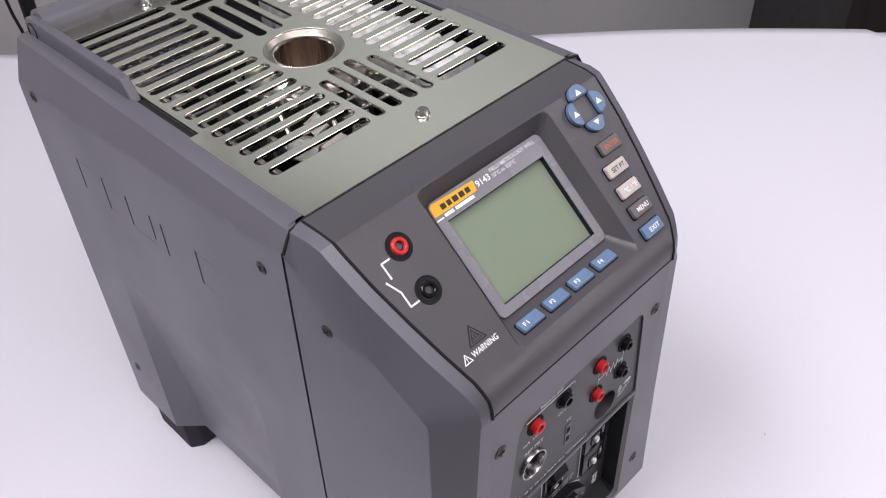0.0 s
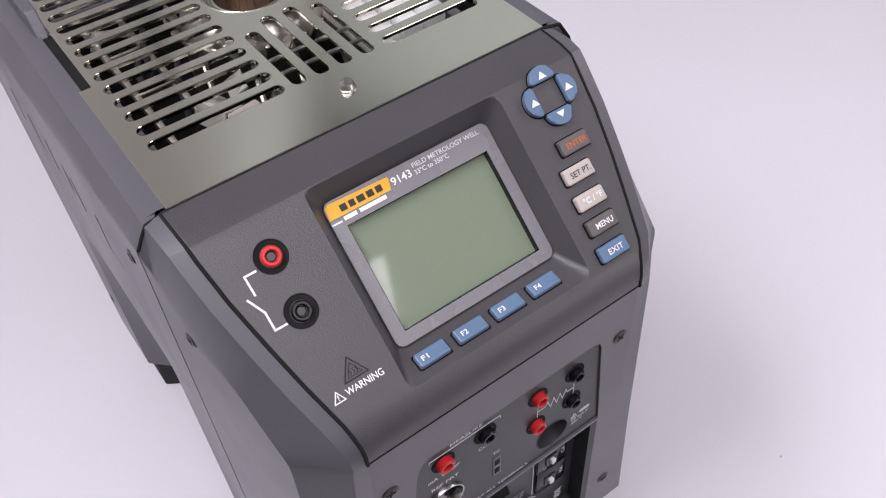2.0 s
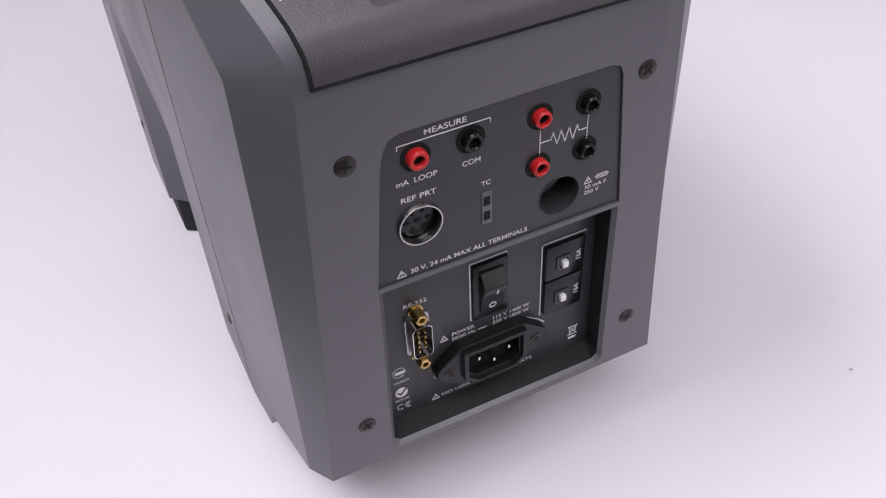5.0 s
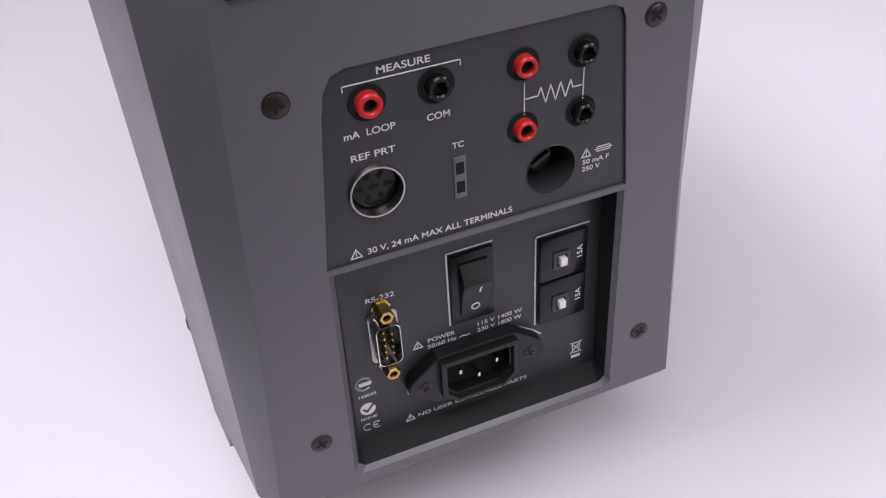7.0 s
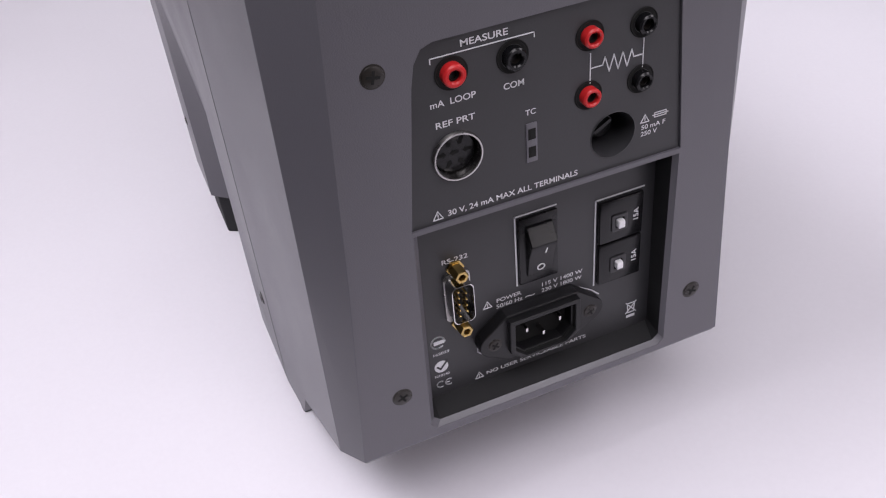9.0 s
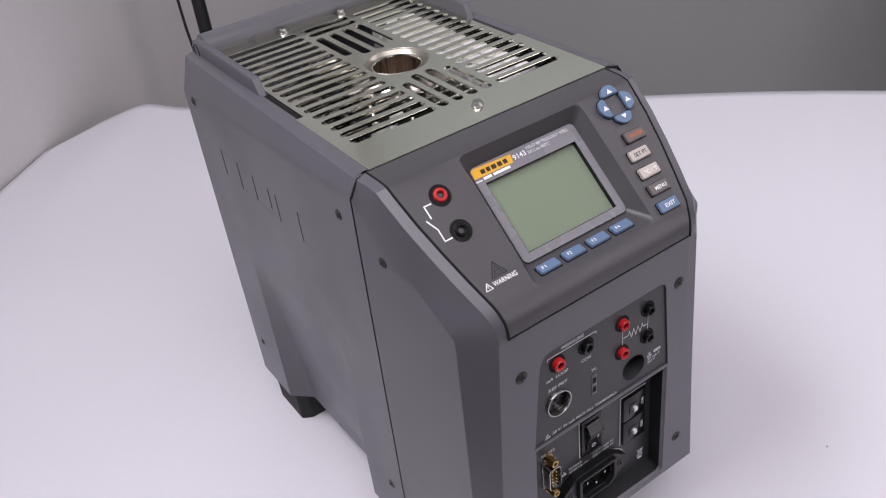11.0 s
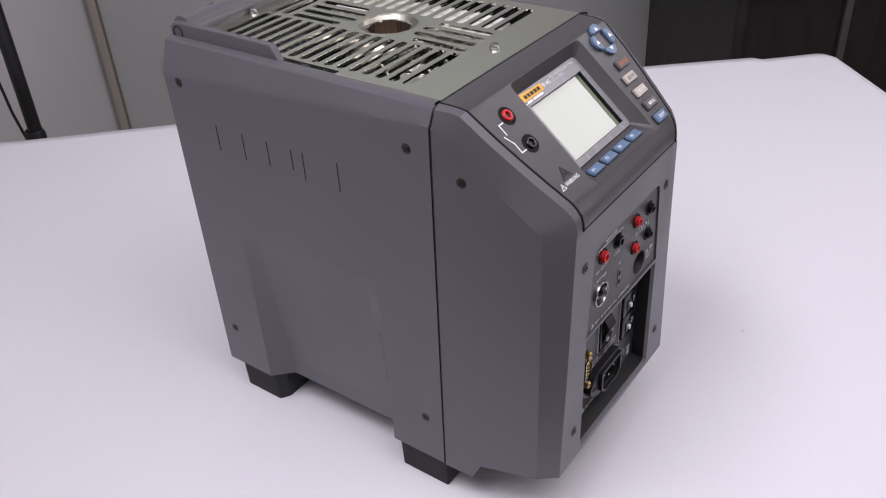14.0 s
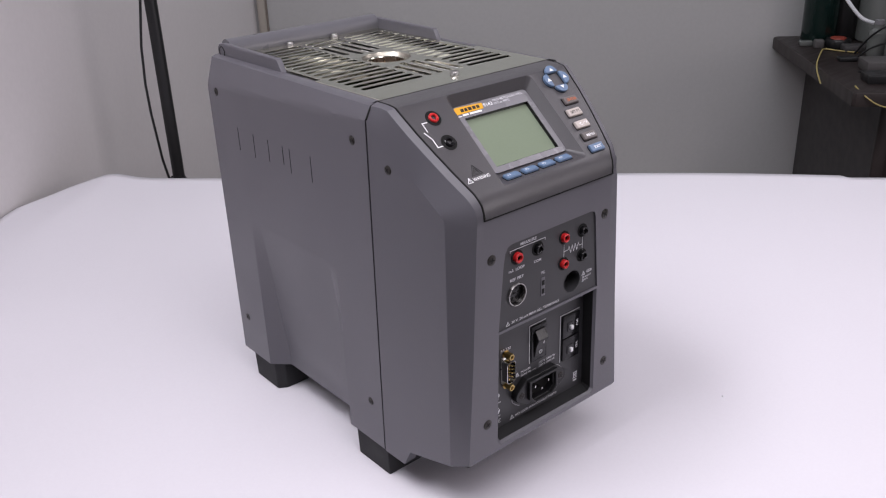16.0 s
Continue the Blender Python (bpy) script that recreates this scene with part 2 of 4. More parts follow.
def lettering(name, text, m, mat, parent, width=None, height=0.003, align="CENTER", lift=0.00012):
    """Raised print: text with capitals of that height, squeezed to the width, with m's origin at the middle of its foot."""
    c = bpy.data.curves.new(name, "FONT")
    c.body, c.size, c.align_x, c.extrude, c.offset = text, 1.0, align, 0.0, 0.013
    me = to_mesh(new(name, c))
    xs = [v.co.x for v in me.vertices]
    k = height / 0.72
    kx = k if width is None else width / (max(xs) - min(xs))
    me.transform(m @ Matrix.Translation((0, 0, lift)) @ Matrix.Diagonal((kx, k, 1, 1)))
    finish(me, mat)
    ob = new(name, me)
    return hang(ob, parent)


def stroke(bm, pts, w, m, h=0.0002):
    """A printed line of width w through the points."""
    for (x0, y0), (x1, y1) in zip(pts, pts[1:]):
        d = Vector((x1 - x0, y1 - y0))
        a = math.atan2(d.y, d.x)
        box(bm, (-w / 2, -w / 2, 0), (d.length + w / 2, w / 2, h), m @ Matrix.Translation((x0, y0, 0)) @ Matrix.Rotation(a, 4, "Z"))
    return bm


def warning_sign(name, m, size, mat, parent):
    """A printed triangle with a mark of exclamation."""
    bm = bmesh.new()
    s = size
    stroke(bm, [(-s / 2, 0), (s / 2, 0), (0, s * 0.87), (-s / 2, 0)], s * 0.09, m)
    box(bm, (-s * 0.04, s * 0.27, 0), (s * 0.04, s * 0.58, 0.0002), m)
    box(bm, (-s * 0.04, s * 0.13, 0), (s * 0.04, s * 0.21, 0.0002), m)
    return part(name, bm, mat, parent)


def cross_screw(parent, m, r=0.0032, mat=None, proud=0.0006):
    """A round-headed screw with a cross recess; m's z points out of the surface."""
    bm = bmesh.new()
    lathe(bm, [(r * 1.15, -0.0002), (r * 1.15, 0.00005), (r, 0.0001), (r * 0.97, proud * 0.6), (r * 0.7, proud), (0, proud * 1.15)], m, 24)
    head = part("screw", bm, mat or M_SCREW, parent)
    bm = bmesh.new()
    a = m @ Matrix.Rotation(random.uniform(0, 1.5), 4, "Z")
    box(bm, (-r * 0.62, -r * 0.13, proud * 0.7), (r * 0.62, r * 0.13, proud * 1.25), a)
    box(bm, (-r * 0.13, -r * 0.62, proud * 0.7), (r * 0.13, r * 0.62, proud * 1.25 + 0.00002), a)
    part("cross_recess", bm, M_GAP, head)
    return head


# ---- room ----
def wall(name, corners, mat, label):
    bm = bmesh.new()
    vs = [bm.verts.new(c) for c in corners]
    bm.faces.new(vs)
    made = bmesh.ops.extrude_face_region(bm, geom=list(bm.faces))
    c = sum((Vector(p) for p in corners), Vector()) / len(corners)
    out = (Vector(corners[1]) - Vector(corners[0])).cross(Vector(corners[2]) - Vector(corners[1])).normalized()
    if out.dot(c - room(0.8, -0.3, 0.6)) < 0:
        out = -out
    bmesh.ops.translate(bm, vec=out * 0.1, verts=[g for g in made["geom"] if isinstance(g, bmesh.types.BMVert)])
    return tagged(part(name, bm, mat), label, "wall", kind="structure")


R0, R1, S0, S1, ZF, ZC = -0.68, 2.9, -2.4, 1.85, -0.75, 2.0
# The side wall's base colour is paler than the back wall's.
wall("wall_north", [room(R0, S1, ZF), room(R1, S1, ZF), room(R1, S1, ZC), room(R0, S1, ZC)], M_WALL, "plain grey-white back wall")
wall("wall_west", [room(R0, -0.25, ZF), room(R0, S1, ZF), room(R0, S1, ZC), room(R0, -0.25, ZC)], M_LEFT, "plain side wall by the table, paler than the back wall")
# Unseen walls behind the camera, darkened to cut bounce onto the front faces.
wall("wall_west_rear", [room(R0, S0, ZF), room(R0, -0.25, ZF), room(R0, -0.25, ZC), room(R0, S0, ZC)], M_SOUTH, "unseen dark grey side wall behind the camera, added to cut bounce light")
wall("wall_south", [room(R0, S0, ZF), room(R1, S0, ZF), room(R1, S0, ZC), room(R0, S0, ZC)], M_SOUTH, "unseen dark grey wall behind the camera, darkened to cut bounce light")
wall("wall_east", [room(R1, S0, ZF), room(R1, S1, ZF), room(R1, S1, ZC), room(R1, S0, ZC)], M_WALL, "plain painted wall closing the room")
tagged(wall("floor", [room(R0, S0, ZF), room(R1, S0, ZF), room(R1, S1, ZF), room(R0, S1, ZF)], M_FLOOR, "plain grey floor"), category="floor")
tagged(wall("ceiling", [room(R0, S0, ZC), room(R1, S0, ZC), room(R1, S1, ZC), room(R0, S1, ZC)], M_CEIL, "plain white ceiling"), category="ceiling")

# small grey cover plate low on the back wall
bm = bmesh.new()
box(bm, (-0.524, 1.838, -0.384), (-0.450, 1.8495, -0.314), frame_at(room(0, 0, 0), E1, E2), 0.003)
tagged(part("wall_plate", bm, M_PLATE), "small square grey cover plate on the wall", "wall plate")

# cream trunking in the corner of the two walls
trunk = thing("cable_trunking", room(-0.655, 1.84, ZF), "cream plastic cable trunking up the wall corner", "trunking")
bm = bmesh.new()
MR = frame_at(room(0, 0, 0), E1, E2)
box(bm, (-0.670, 1.836, ZF), (-0.650, 1.849, ZC - 0.01), MR, 0.002)
part("cover", bm, M_TRUNK, trunk)
bm = bmesh.new()
box(bm, (-0.650, 1.842, ZF), (-0.646, 1.849, ZC - 0.01), MR, 0.001)
part("cable", bm, M_LINE, trunk, "thin brown cable beside the cover")

# ---- table and paper ----
table = thing("table", room(0, 0, ZF), "plain table under white paper sheets", "table")
bm = bmesh.new()
box(bm, (-0.60, -0.080, -0.034), (0.580, 0.640, -0.006), MR, 0.003)
part("tabletop", bm, M_TABLE, table)
for r in (-0.55, 0.53):
    for s in (-0.02, 0.58):
        bm = bmesh.new()
        box(bm, (r - 0.025, s - 0.025, ZF), (r + 0.025, s + 0.025, -0.034), MR, 0.003)
        part("leg", bm, M_TABLE, table)


def paper(name, r0, r1, s0, far, lift, label, curl):
    """A limp sheet with a slightly bowed far edge, running up the side wall on one hand where it curls."""
    bm = bmesh.new()
    rows = []
    nr, ns = 140, 60
    for j in range(ns + 1):
        row = []
        for i in range(nr + 1):
            r = r0 + (r1 - r0) * i / nr
            s = s0 + (far(r) - s0) * j / ns
            z = lift + 0.0012 * noise.noise((r * 3, s * 3, 1.7)) * min(1, abs(s - 0.1) + abs(r))
            if curl:
                z += 0.004 * max(0, (-0.615 - r) / 0.065) ** 2 + 0.007 * math.exp(-((r + 0.585) / 0.035) ** 2) * max(0, (s - 0.35) / 0.35) - 0.008 * max(0, (-0.630 - r) / 0.046) * max(0, (s - 0.35) / 0.35)
            row.append(room(r, s, z))
        rows.append(row)
    grid(bm, rows)
    ob = part(name, bm, M_PAPER)
    sol = ob.modifiers.new("solid", "SOLIDIFY")
    sol.thickness, sol.offset = 0.0006, 1
    return tagged(ob, label, "paper sheet")


paper("paper_sheet", -0.676, 0.592, -0.095, lambda r: (0.735 + 0.022 * math.exp(-((r - 0.25) / 0.28) ** 2) if r < 0.492 else 0.737) - 0.115 * max(0, (-0.57 - r) / 0.106) ** 2 - 0.02 * max(0, (r - 0.575) / 0.017) ** 2, -0.0015, "large white paper sheets covering the table", True)
bm = bmesh.new()
lathe(bm, [(0.0008, -0.0006), (0.0007, 0.0002), (0.0004, 0.0004), (0, 0.0005)], Matrix.Translation((0.2805, -0.0295, 0)), 9)
tagged(part("crumb", bm, M_PRINT), "tiny grey crumb lying on the paper", "crumb")

# ---- the instrument ----
CX = 0.0915                                      # its middle plane
unit = thing("dry_block_calibrator", (CX, 0.15, 0), "dark grey bench temperature calibrator with slotted steel top, on white paper", "calibrator")
FRONT = frame_at((0, 0, 0), (1, 0, 0), (0, 0, 1))
SLOPE = radians(41.0)
PD, PN = Vector((0, math.cos(SLOPE), math.sin(SLOPE))), Vector((0, -math.sin(SLOPE), math.cos(SLOPE)))
PQ = Vector((0, 0.004, 0.2458))
PANEL = frame_at(PQ, (1, 0, 0), PD)              # u across, v up the slope, in metres


def at_front(x, z, y=0.0):
    return FRONT @ Matrix.Translation((x, z, -y))


def at_panel(u, v, h=0.0):
    return PANEL @ Matrix.Translation((u, v, h))


def mirror(p):
    return Vector((2 * CX - p[0], p[1], p[2]))


# inner chassis
bm = bmesh.new()
box(bm, (0.014, 0.030, 0.040), (0.169, 0.293, 0.232))
part("chassis", bm, M_GAP, unit, "black inner chassis")
bm = bmesh.new()
box(bm, (0.009, 0.2935, 0.030), (0.174, 0.2965, 0.2945), bevel=0.001)
part("rear_panel", bm, M_CASE, unit)
bm = bmesh.new()
box(bm, (0.019, 0.020, 0.0385), (0.164, 0.294, 0.0398))
part("bottom_plate", bm, M_CASE, unit)


# side panels: a flat sheet with a leaning upper edge and a hollow between the legs
def shoulder(y, z):
    """How far the upper edge of the case leans in."""
    k = (y - 0.08) / 0.217
    bend = 0.285 - 0.013 * k
    return (0.0050 + 0.0020 * k) * max(0, (z - bend) / (0.2937 - bend))


def side_x(y, z):
    x = 0.0005
    x += shoulder(y, z)
    deep = 0.0135 * min(1, max(0, (0.165 - z) / 0.125))
    ramp = min(1, max(0, (y - 0.1275) / 0.010)) * min(1, max(0, (0.2520 - y) / 0.014))
    return x + deep * ramp


def side_panel(flip):
    bm = bmesh.new()
    ys = sorted({0.0800 + (0.2970 - 0.0800) * i / 70 for i in range(71)} | {0.1275, 0.1375, 0.2380, 0.2520})
    zs = sorted({0.0265 + (0.2937 - 0.0265) * j / 50 for j in range(51)} | {0.165, 0.274, 0.279, 0.285, 0.290})
    rows = []
    for z in zs:
        rows.append([Vector((side_x(y, z), y + (0.0035 - 0.0055 * (z - 0.0265) / 0.268 if y < 0.0801 else 0), z)) for y in ys])
    rows.append([Vector((0.0022 + shoulder(y, 0.2937), y, 0.2945)) for y in ys])
    rows.append([Vector((0.0115, y, 0.2951)) for y in ys])
    rows.append([Vector((0.0152, y, 0.2950)) for y in ys])
    rows.append([Vector((0.0152, y, 0.2860)) for y in ys])
    rows.insert(0, [Vector((side_x(y, 0.0265) + 0.004, y, 0.0265)) for y in ys])
    if flip:
        rows = [[mirror(p) for p in r] for r in rows]
    grid(bm, rows)
    # front and rear returns
    for k in (0, -1):
        edge = [r[k] for r in rows]
        inner = [Vector((CX + (p.x - CX) * 0.955, p.y + 0.0006, p.z)) for p in edge]
        grid(bm, [edge, inner])
    bmesh.ops.remove_doubles(bm, verts=bm.verts, dist=0.00002)
    ob = part("side_panel", bm, M_CASE, unit, smooth=24)
    s = 1 if flip else -1
    m = frame_at((2 * CX - 0.0005 if flip else 0.0005, 0, 0), (0, s, 0), (0, 0, 1))
    for y, z in ((0.0945, 0.2685), (0.2835, 0.2685), (0.0970, 0.0632), (0.2835, 0.0620)):
        cross_screw(ob, m @ Matrix.Translation((y * s, z, 0)), 0.0029)
    return ob, m


left_side, LS = side_panel(False)
side_panel(True)
# plain bars for the maker's engraved mark, uprights black for their grooves' shade
for y, z0, z1 in ((0.2545, 0.2259, 0.2445), (0.2303, 0.2249, 0.2442), (0.2082, 0.2266, 0.2441), (0.1871, 0.2297, 0.2440), (0.1774, 0.2249, 0.2442), (0.1490, 0.2250, 0.2447)):
    bm = bmesh.new()
    box(bm, (-y - 0.0004, z0, -0.0004), (-y + 0.0004, z1, 0.00012), LS)
    part("groove_bar", bm, M_GAP, left_side)
for y0, y1, z in ((0.224, 0.2295, 0.2255), (0.1885, 0.2075, 0.2255), (0.134, 0.148, 0.2255), (0.240, 0.2535, 0.2440), (0.134, 0.148, 0.2440)):
    bm = bmesh.new()
    box(bm, (-y1, z - 0.00022, -0.0004), (-y0, z + 0.00022, 0.00008), LS)
    part("groove_bar", bm, M_CASE, left_side)

# feet
for flip in (0, 1):
    for y0, y1, x0, back in ((0.0835, 0.1255, 0.0035, 0), (0.2495, 0.2880, 0.0035, 1)):
        x1 = x0 + 0.036
        c = 0.011
        pts = [(x0, y0), (x1, y0), (x1, y1), (x0, y1)] if not back else [(x0, y0 + 0.001), (x0 + c * 0.7, y0 - 0.004), (x1 - 0.004, y0 - 0.004), (x1, y0 + c), (x1, y1), (x0, y1)]
        if flip:
            pts = [(2 * CX - x, y) for x, y in pts][::-1]
        bm = bmesh.new()
        cx, cy = sum(p[0] for p in pts) / len(pts), sum(p[1] for p in pts) / len(pts)
        lo = [bm.verts.new((cx + (x - cx) * 0.955, cy + (y - cy) * 0.955, -0.0012)) for x, y in pts]
        hi = [bm.verts.new((x, y, 0.0395)) for x, y in pts]
        bm.faces.new(lo)
        bm.faces.new(hi)
        for i in range(len(pts)):
            bm.faces.new((lo[i], lo[(i + 1) % len(pts)], hi[(i + 1) % len(pts)], hi[i]))
        part("foot", bm, M_RUBBER, unit, "black rubber foot", bevel=0.0012)

# front moulding: the strips on both hands from the seam round to the control panel
PROFILE = [(-0.0012, 0.2303), (-0.0010, 0.2350), (0.0002, 0.2398), (0.0025, 0.2437), (0.0060, 0.2476), (0.0180, 0.2580), (0.0310, 0.2693), (0.0440, 0.2806), (0.0560, 0.2910), (0.0602, 0.2943), (0.0660, 0.2953), (0.0772, 0.2956)]
PANEL_X = [0.0300, 0.0298, 0.0294, 0.0286, 0.0276, 0.0233, 0.0192, 0.0155, 0.0130, 0.0125, 0.0121, 0.0118]
PANEL_XR = [0.1515, 0.1517, 0.1522, 0.1532, 0.1552, 0.1588, 0.1622, 0.1648, 0.1660, 0.1664, 0.1667, 0.1670]


def strip(flip):
    """The outer strip of the front moulding: side face, chamfer and a narrow band beside the control panel."""
    bm = bmesh.new()
    low = [(0.0066, 0.0132, 0.0468), (0.0076, 0.0128, 0.1300), (0.0086, 0.0124, 0.2270)]
    corner, bend = Vector((0.0086, 0.0128, 0.2325)), Vector((0.0006, 0.0772, 0.2850))
    run = [0.0, 0.02, 0.05, 0.09, 0.14, 0.28, 0.44, 0.60, 0.76, 0.82, 0.90, 1.0]
    outer = [Vector(p) for p in low] + [corner.lerp(bend, f) for f in run]
    gap = [0.0052, 0.0054, 0.0058, 0.0062, 0.0065, 0.0065, 0.0063, 0.0062, 0.0062, 0.0062, 0.0062, 0.0062]
    mid = [Vector((0.0125, 0.0, 0.0508)), Vector((0.0186, 0.0, 0.1300)), Vector((0.0243, 0.0, 0.2270))]
    inner = [Vector((0.0302, 0.0, 0.0508)), Vector((0.0302, 0.0, 0.1300)), Vector((0.0302, 0.0, 0.2270))]
    for (y, z), x, xr, g in zip(PROFILE, PANEL_X, PANEL_XR, gap):
        e = 2 * CX - xr if flip else x
        mid.append(Vector((e - g, y + 0.0012, z - 0.0012 if y < 0.07 else 0.2936)))
        inner.append(Vector((e - 0.0006, y + 0.0002, z - 0.0002)))
    rows = []
    for k, (o, m, i) in enumerate(zip(outer, mid, inner)):
        z = (0.0255, 0.1300, 0.2270)[k] if k < 3 else 0.2325 + 0.0525 * run[k - 3]
        s = Vector((0.0005, 0.0822 - 0.0058 * (z - 0.0265) / 0.268, z))
        if flip and k < 4:
            o, m = o + Vector((0.0034, 0.0018, 0.0018, 0.0009)[k:k + 1] + (0, 0)), m + Vector((0.0030, 0.0016, 0.0, 0.0)[k:k + 1] + (0, 0))
        a, c = s.lerp(o, 0.30), s.lerp(o, 0.40)
        if k == 0:
            a.z, c.z = 0.0236, 0.0375
        rows.append([s + Vector((0.004, 0.0004, 0)), s, a, c, o, m, i, i + Vector((0.0002, 0.0025, -0.0015 if k > 2 else 0))])
    rows.insert(0, [p + Vector((0.010, 0.004 if n > 3 else 0, 0.0005)) for n, p in enumerate(rows[0])])
    if flip:
        rows = [[mirror(p) for p in r] for r in rows]
    grid(bm, rows)
    bmesh.ops.remove_doubles(bm, verts=bm.verts, dist=0.0001)
    return part("front_moulding_side", bm, M_CASE, unit, bevel=0.0009, smooth=22)


for flip in (0, 1):
    ob = strip(flip)
    s = 1 if flip else -1
    m = frame_at((2 * CX - 0.0030 if flip else 0.0030, 0, 0), (0.06 * -1, s, 0) if flip else (0.075, s, 0), (0, 0, 1))
    cross_screw(ob, frame_at((2 * CX - 0.00275, 0.0600, 0.2555) if flip else (0.00275, 0.0600, 0.2555), (0.10 * (1 if flip else 1) * (-1 if flip else 1), s, 0), (0, 0, 1)), 0.0029)

# front face with two openings
UP = [(0.0418, 0.1452), (0.1415, 0.1452), (0.1370, 0.2020), (0.1358, 0.2052), (0.1325, 0.2068), (0.0545, 0.2064), (0.0508, 0.2050), (0.0484, 0.2010), (0.0470, 0.1940)]
LOW = [(0.0398, 0.0572), (0.0422, 0.0548), (0.1390, 0.0536), (0.1416, 0.0560), (0.1412, 0.1432), (0.0420, 0.1436)]
face = [(0.0300, 0.0508), (2 * CX - 0.0300, 0.0508), (2 * CX - 0.0300, 0.2300), (0.0300, 0.2300)]
front_face = sheet("front_face", [face, UP, LOW], 0.0030, FRONT, M_CASE, unit)
bm = bmesh.new()
grid(bm, [[Vector((x, y, z)) for x in (0.0134, 0.05, CX, 0.133, 2 * CX - 0.0164)] for y, z in ((0.0, 0.0509), (0.0015, 0.0486), (0.012, 0.0452), (0.03, 0.0412))])
part("lower_lip", bm, M_CASE, unit)
for x, z in ((0.0362, 0.2008), (2 * CX - 0.0362, 0.2008), (0.0304, 0.0772), (2 * CX - 0.0304, 0.0772)):
    cross_screw(front_face, at_front(x, z), 0.0033)

# upper measuring panel
measure_panel = sheet("measuring_panel", [[(x + (0.0002 if x < CX else -0.0002), z) for x, z in UP], circle(0.1147, 0.1582, 0.0082), circle(0.0596, 0.1678, 0.0078)], 0.0020, at_front(0, 0, 0.0010), M_FRONT, unit, "dark measuring panel with sockets")
MP = at_front(0, 0, 0.0010)
bm = bmesh.new()
lathe(bm, [(0.0086, 0.0001), (0.0082, 0.0003), (0.0080, -0.0005), (0.0078, -0.013), (0, -0.013)], MP @ Matrix.Translation((0.1147, 0.1582, 0)), 36)
well = part("fuse_recess", bm, M_FRONT, measure_panel)
bm = bmesh.new()
lathe(bm, [(0.0052, -0.013), (0.0050, -0.008), (0.0040, -0.0072), (0, -0.0072)], MP @ Matrix.Translation((0.1147, 0.1582, 0)), 24)
box(bm, (-0.0035, -0.0006, -0.0072), (0.0035, 0.0006, -0.0062), MP @ Matrix.Translation((0.1147, 0.1582, 0)) @ Matrix.Rotation(0.5, 4, "Z"))
part("fuse_cap", bm, M_BLACK, measure_panel)


def socket(parent, m, mat, label, r=0.0036, rim=0.0053, proud=0.0032, hole=0.0019):
    """A banana socket: a dark rim, a coloured sleeve and a metal bore."""
    bm = bmesh.new()
    lathe(bm, [(rim, 0.0), (rim, 0.0003), (rim * 0.95, 0.0004), (rim * 0.91, 0.0002), (r + 0.0002, 0.00015), (r, -0.001)], m, 32)
    ring = part("socket", bm, M_GAP, parent, label)
    bm = bmesh.new()
    lathe(bm, [(r, -0.001), (r, proud - 0.0005), (r - 0.0005, proud), (hole + 0.0004, proud), (hole, proud - 0.0004), (hole, proud - 0.012)], m, 32)
    part("sleeve", bm, mat, ring)
    # Contact coloured near-black, putting the bore's shade into the colour.
    bm = bmesh.new()
    lathe(bm, [(hole - 0.0001, proud - 0.0016), (hole - 0.0005, proud - 0.0014), (hole - 0.0006, proud - 0.011), (0, proud - 0.011)], m, 20)
    part("contact", bm, M_SCREW, ring, "metal contact, coloured dark for the depth of the bore")
    return ring


socket(measure_panel, MP @ Matrix.Translation((0.0598, 0.1952, 0)), M_RED, "red banana socket")
socket(measure_panel, MP @ Matrix.Translation((0.0794, 0.1952, 0)), M_BLACK, "black banana socket")
for x, z, mat, lab in ((0.1053, 0.1951, M_RED, "red banana socket"), (0.1243, 0.1947, M_BLACK, "black banana socket"), (0.1051, 0.1753, M_RED, "red banana socket"), (0.1241, 0.1758, M_BLACK, "black banana socket")):
    socket(measure_panel, MP @ Matrix.Translation((x, z, 0)), mat, lab, r=0.0032, rim=0.0049)

# round six-way connector
m = MP @ Matrix.Translation((0.0596, 0.1678, 0))
bm = bmesh.new()
lathe(bm, [(0.0084, 0.0), (0.0084, 0.0006), (0.0081, 0.0014), (0.0076, 0.0014), (0.0073, 0.0004), (0.0072, -0.004)], m, 48)
din = part("round_connector", bm, M_RING, measure_panel, "chrome ring connector with black insert")
bm = bmesh.new()
lathe(bm, [(0.0073, -0.0030), (0.0066, -0.0022), (0, -0.0022)], m, 36)
part("insert", bm, M_BLACK, din)
for k in range(7):
    a = radians(-90 + 60 * k + 30)
    bm = bmesh.new()
    mm = m @ Matrix.Translation((0.0043 * math.cos(a), 0.0043 * math.sin(a), -0.0022)) @ Matrix.Rotation(a, 4, "Z") if k < 6 else m @ Matrix.Translation((0, 0, -0.0022))
    prism(bm, [(-0.0016, 0), (-0.0004, 0.0011), (-0.0004, 0.0005), (0.0014, 0.0005), (0.0014, -0.0005), (-0.0004, -0.0005), (-0.0004, -0.0011)], 0, 0.00015, mm)
    part("contact_slot", bm, M_GAP, din)
bm = bmesh.new()
box(bm, (-0.0010, 0.0050, -0.0026), (0.0010, 0.0066, -0.0010), m)
part("key_notch", bm, M_DARKSTEEL, din)

# flat thermocouple inlet
bm = bmesh.new()
box(bm, (0.0829, 0.1575, -0.0002), (0.0869, 0.1716, 0.0004), MP, 0.0003)
tc = part("thermocouple_inlet", bm, M_CASE, measure_panel)
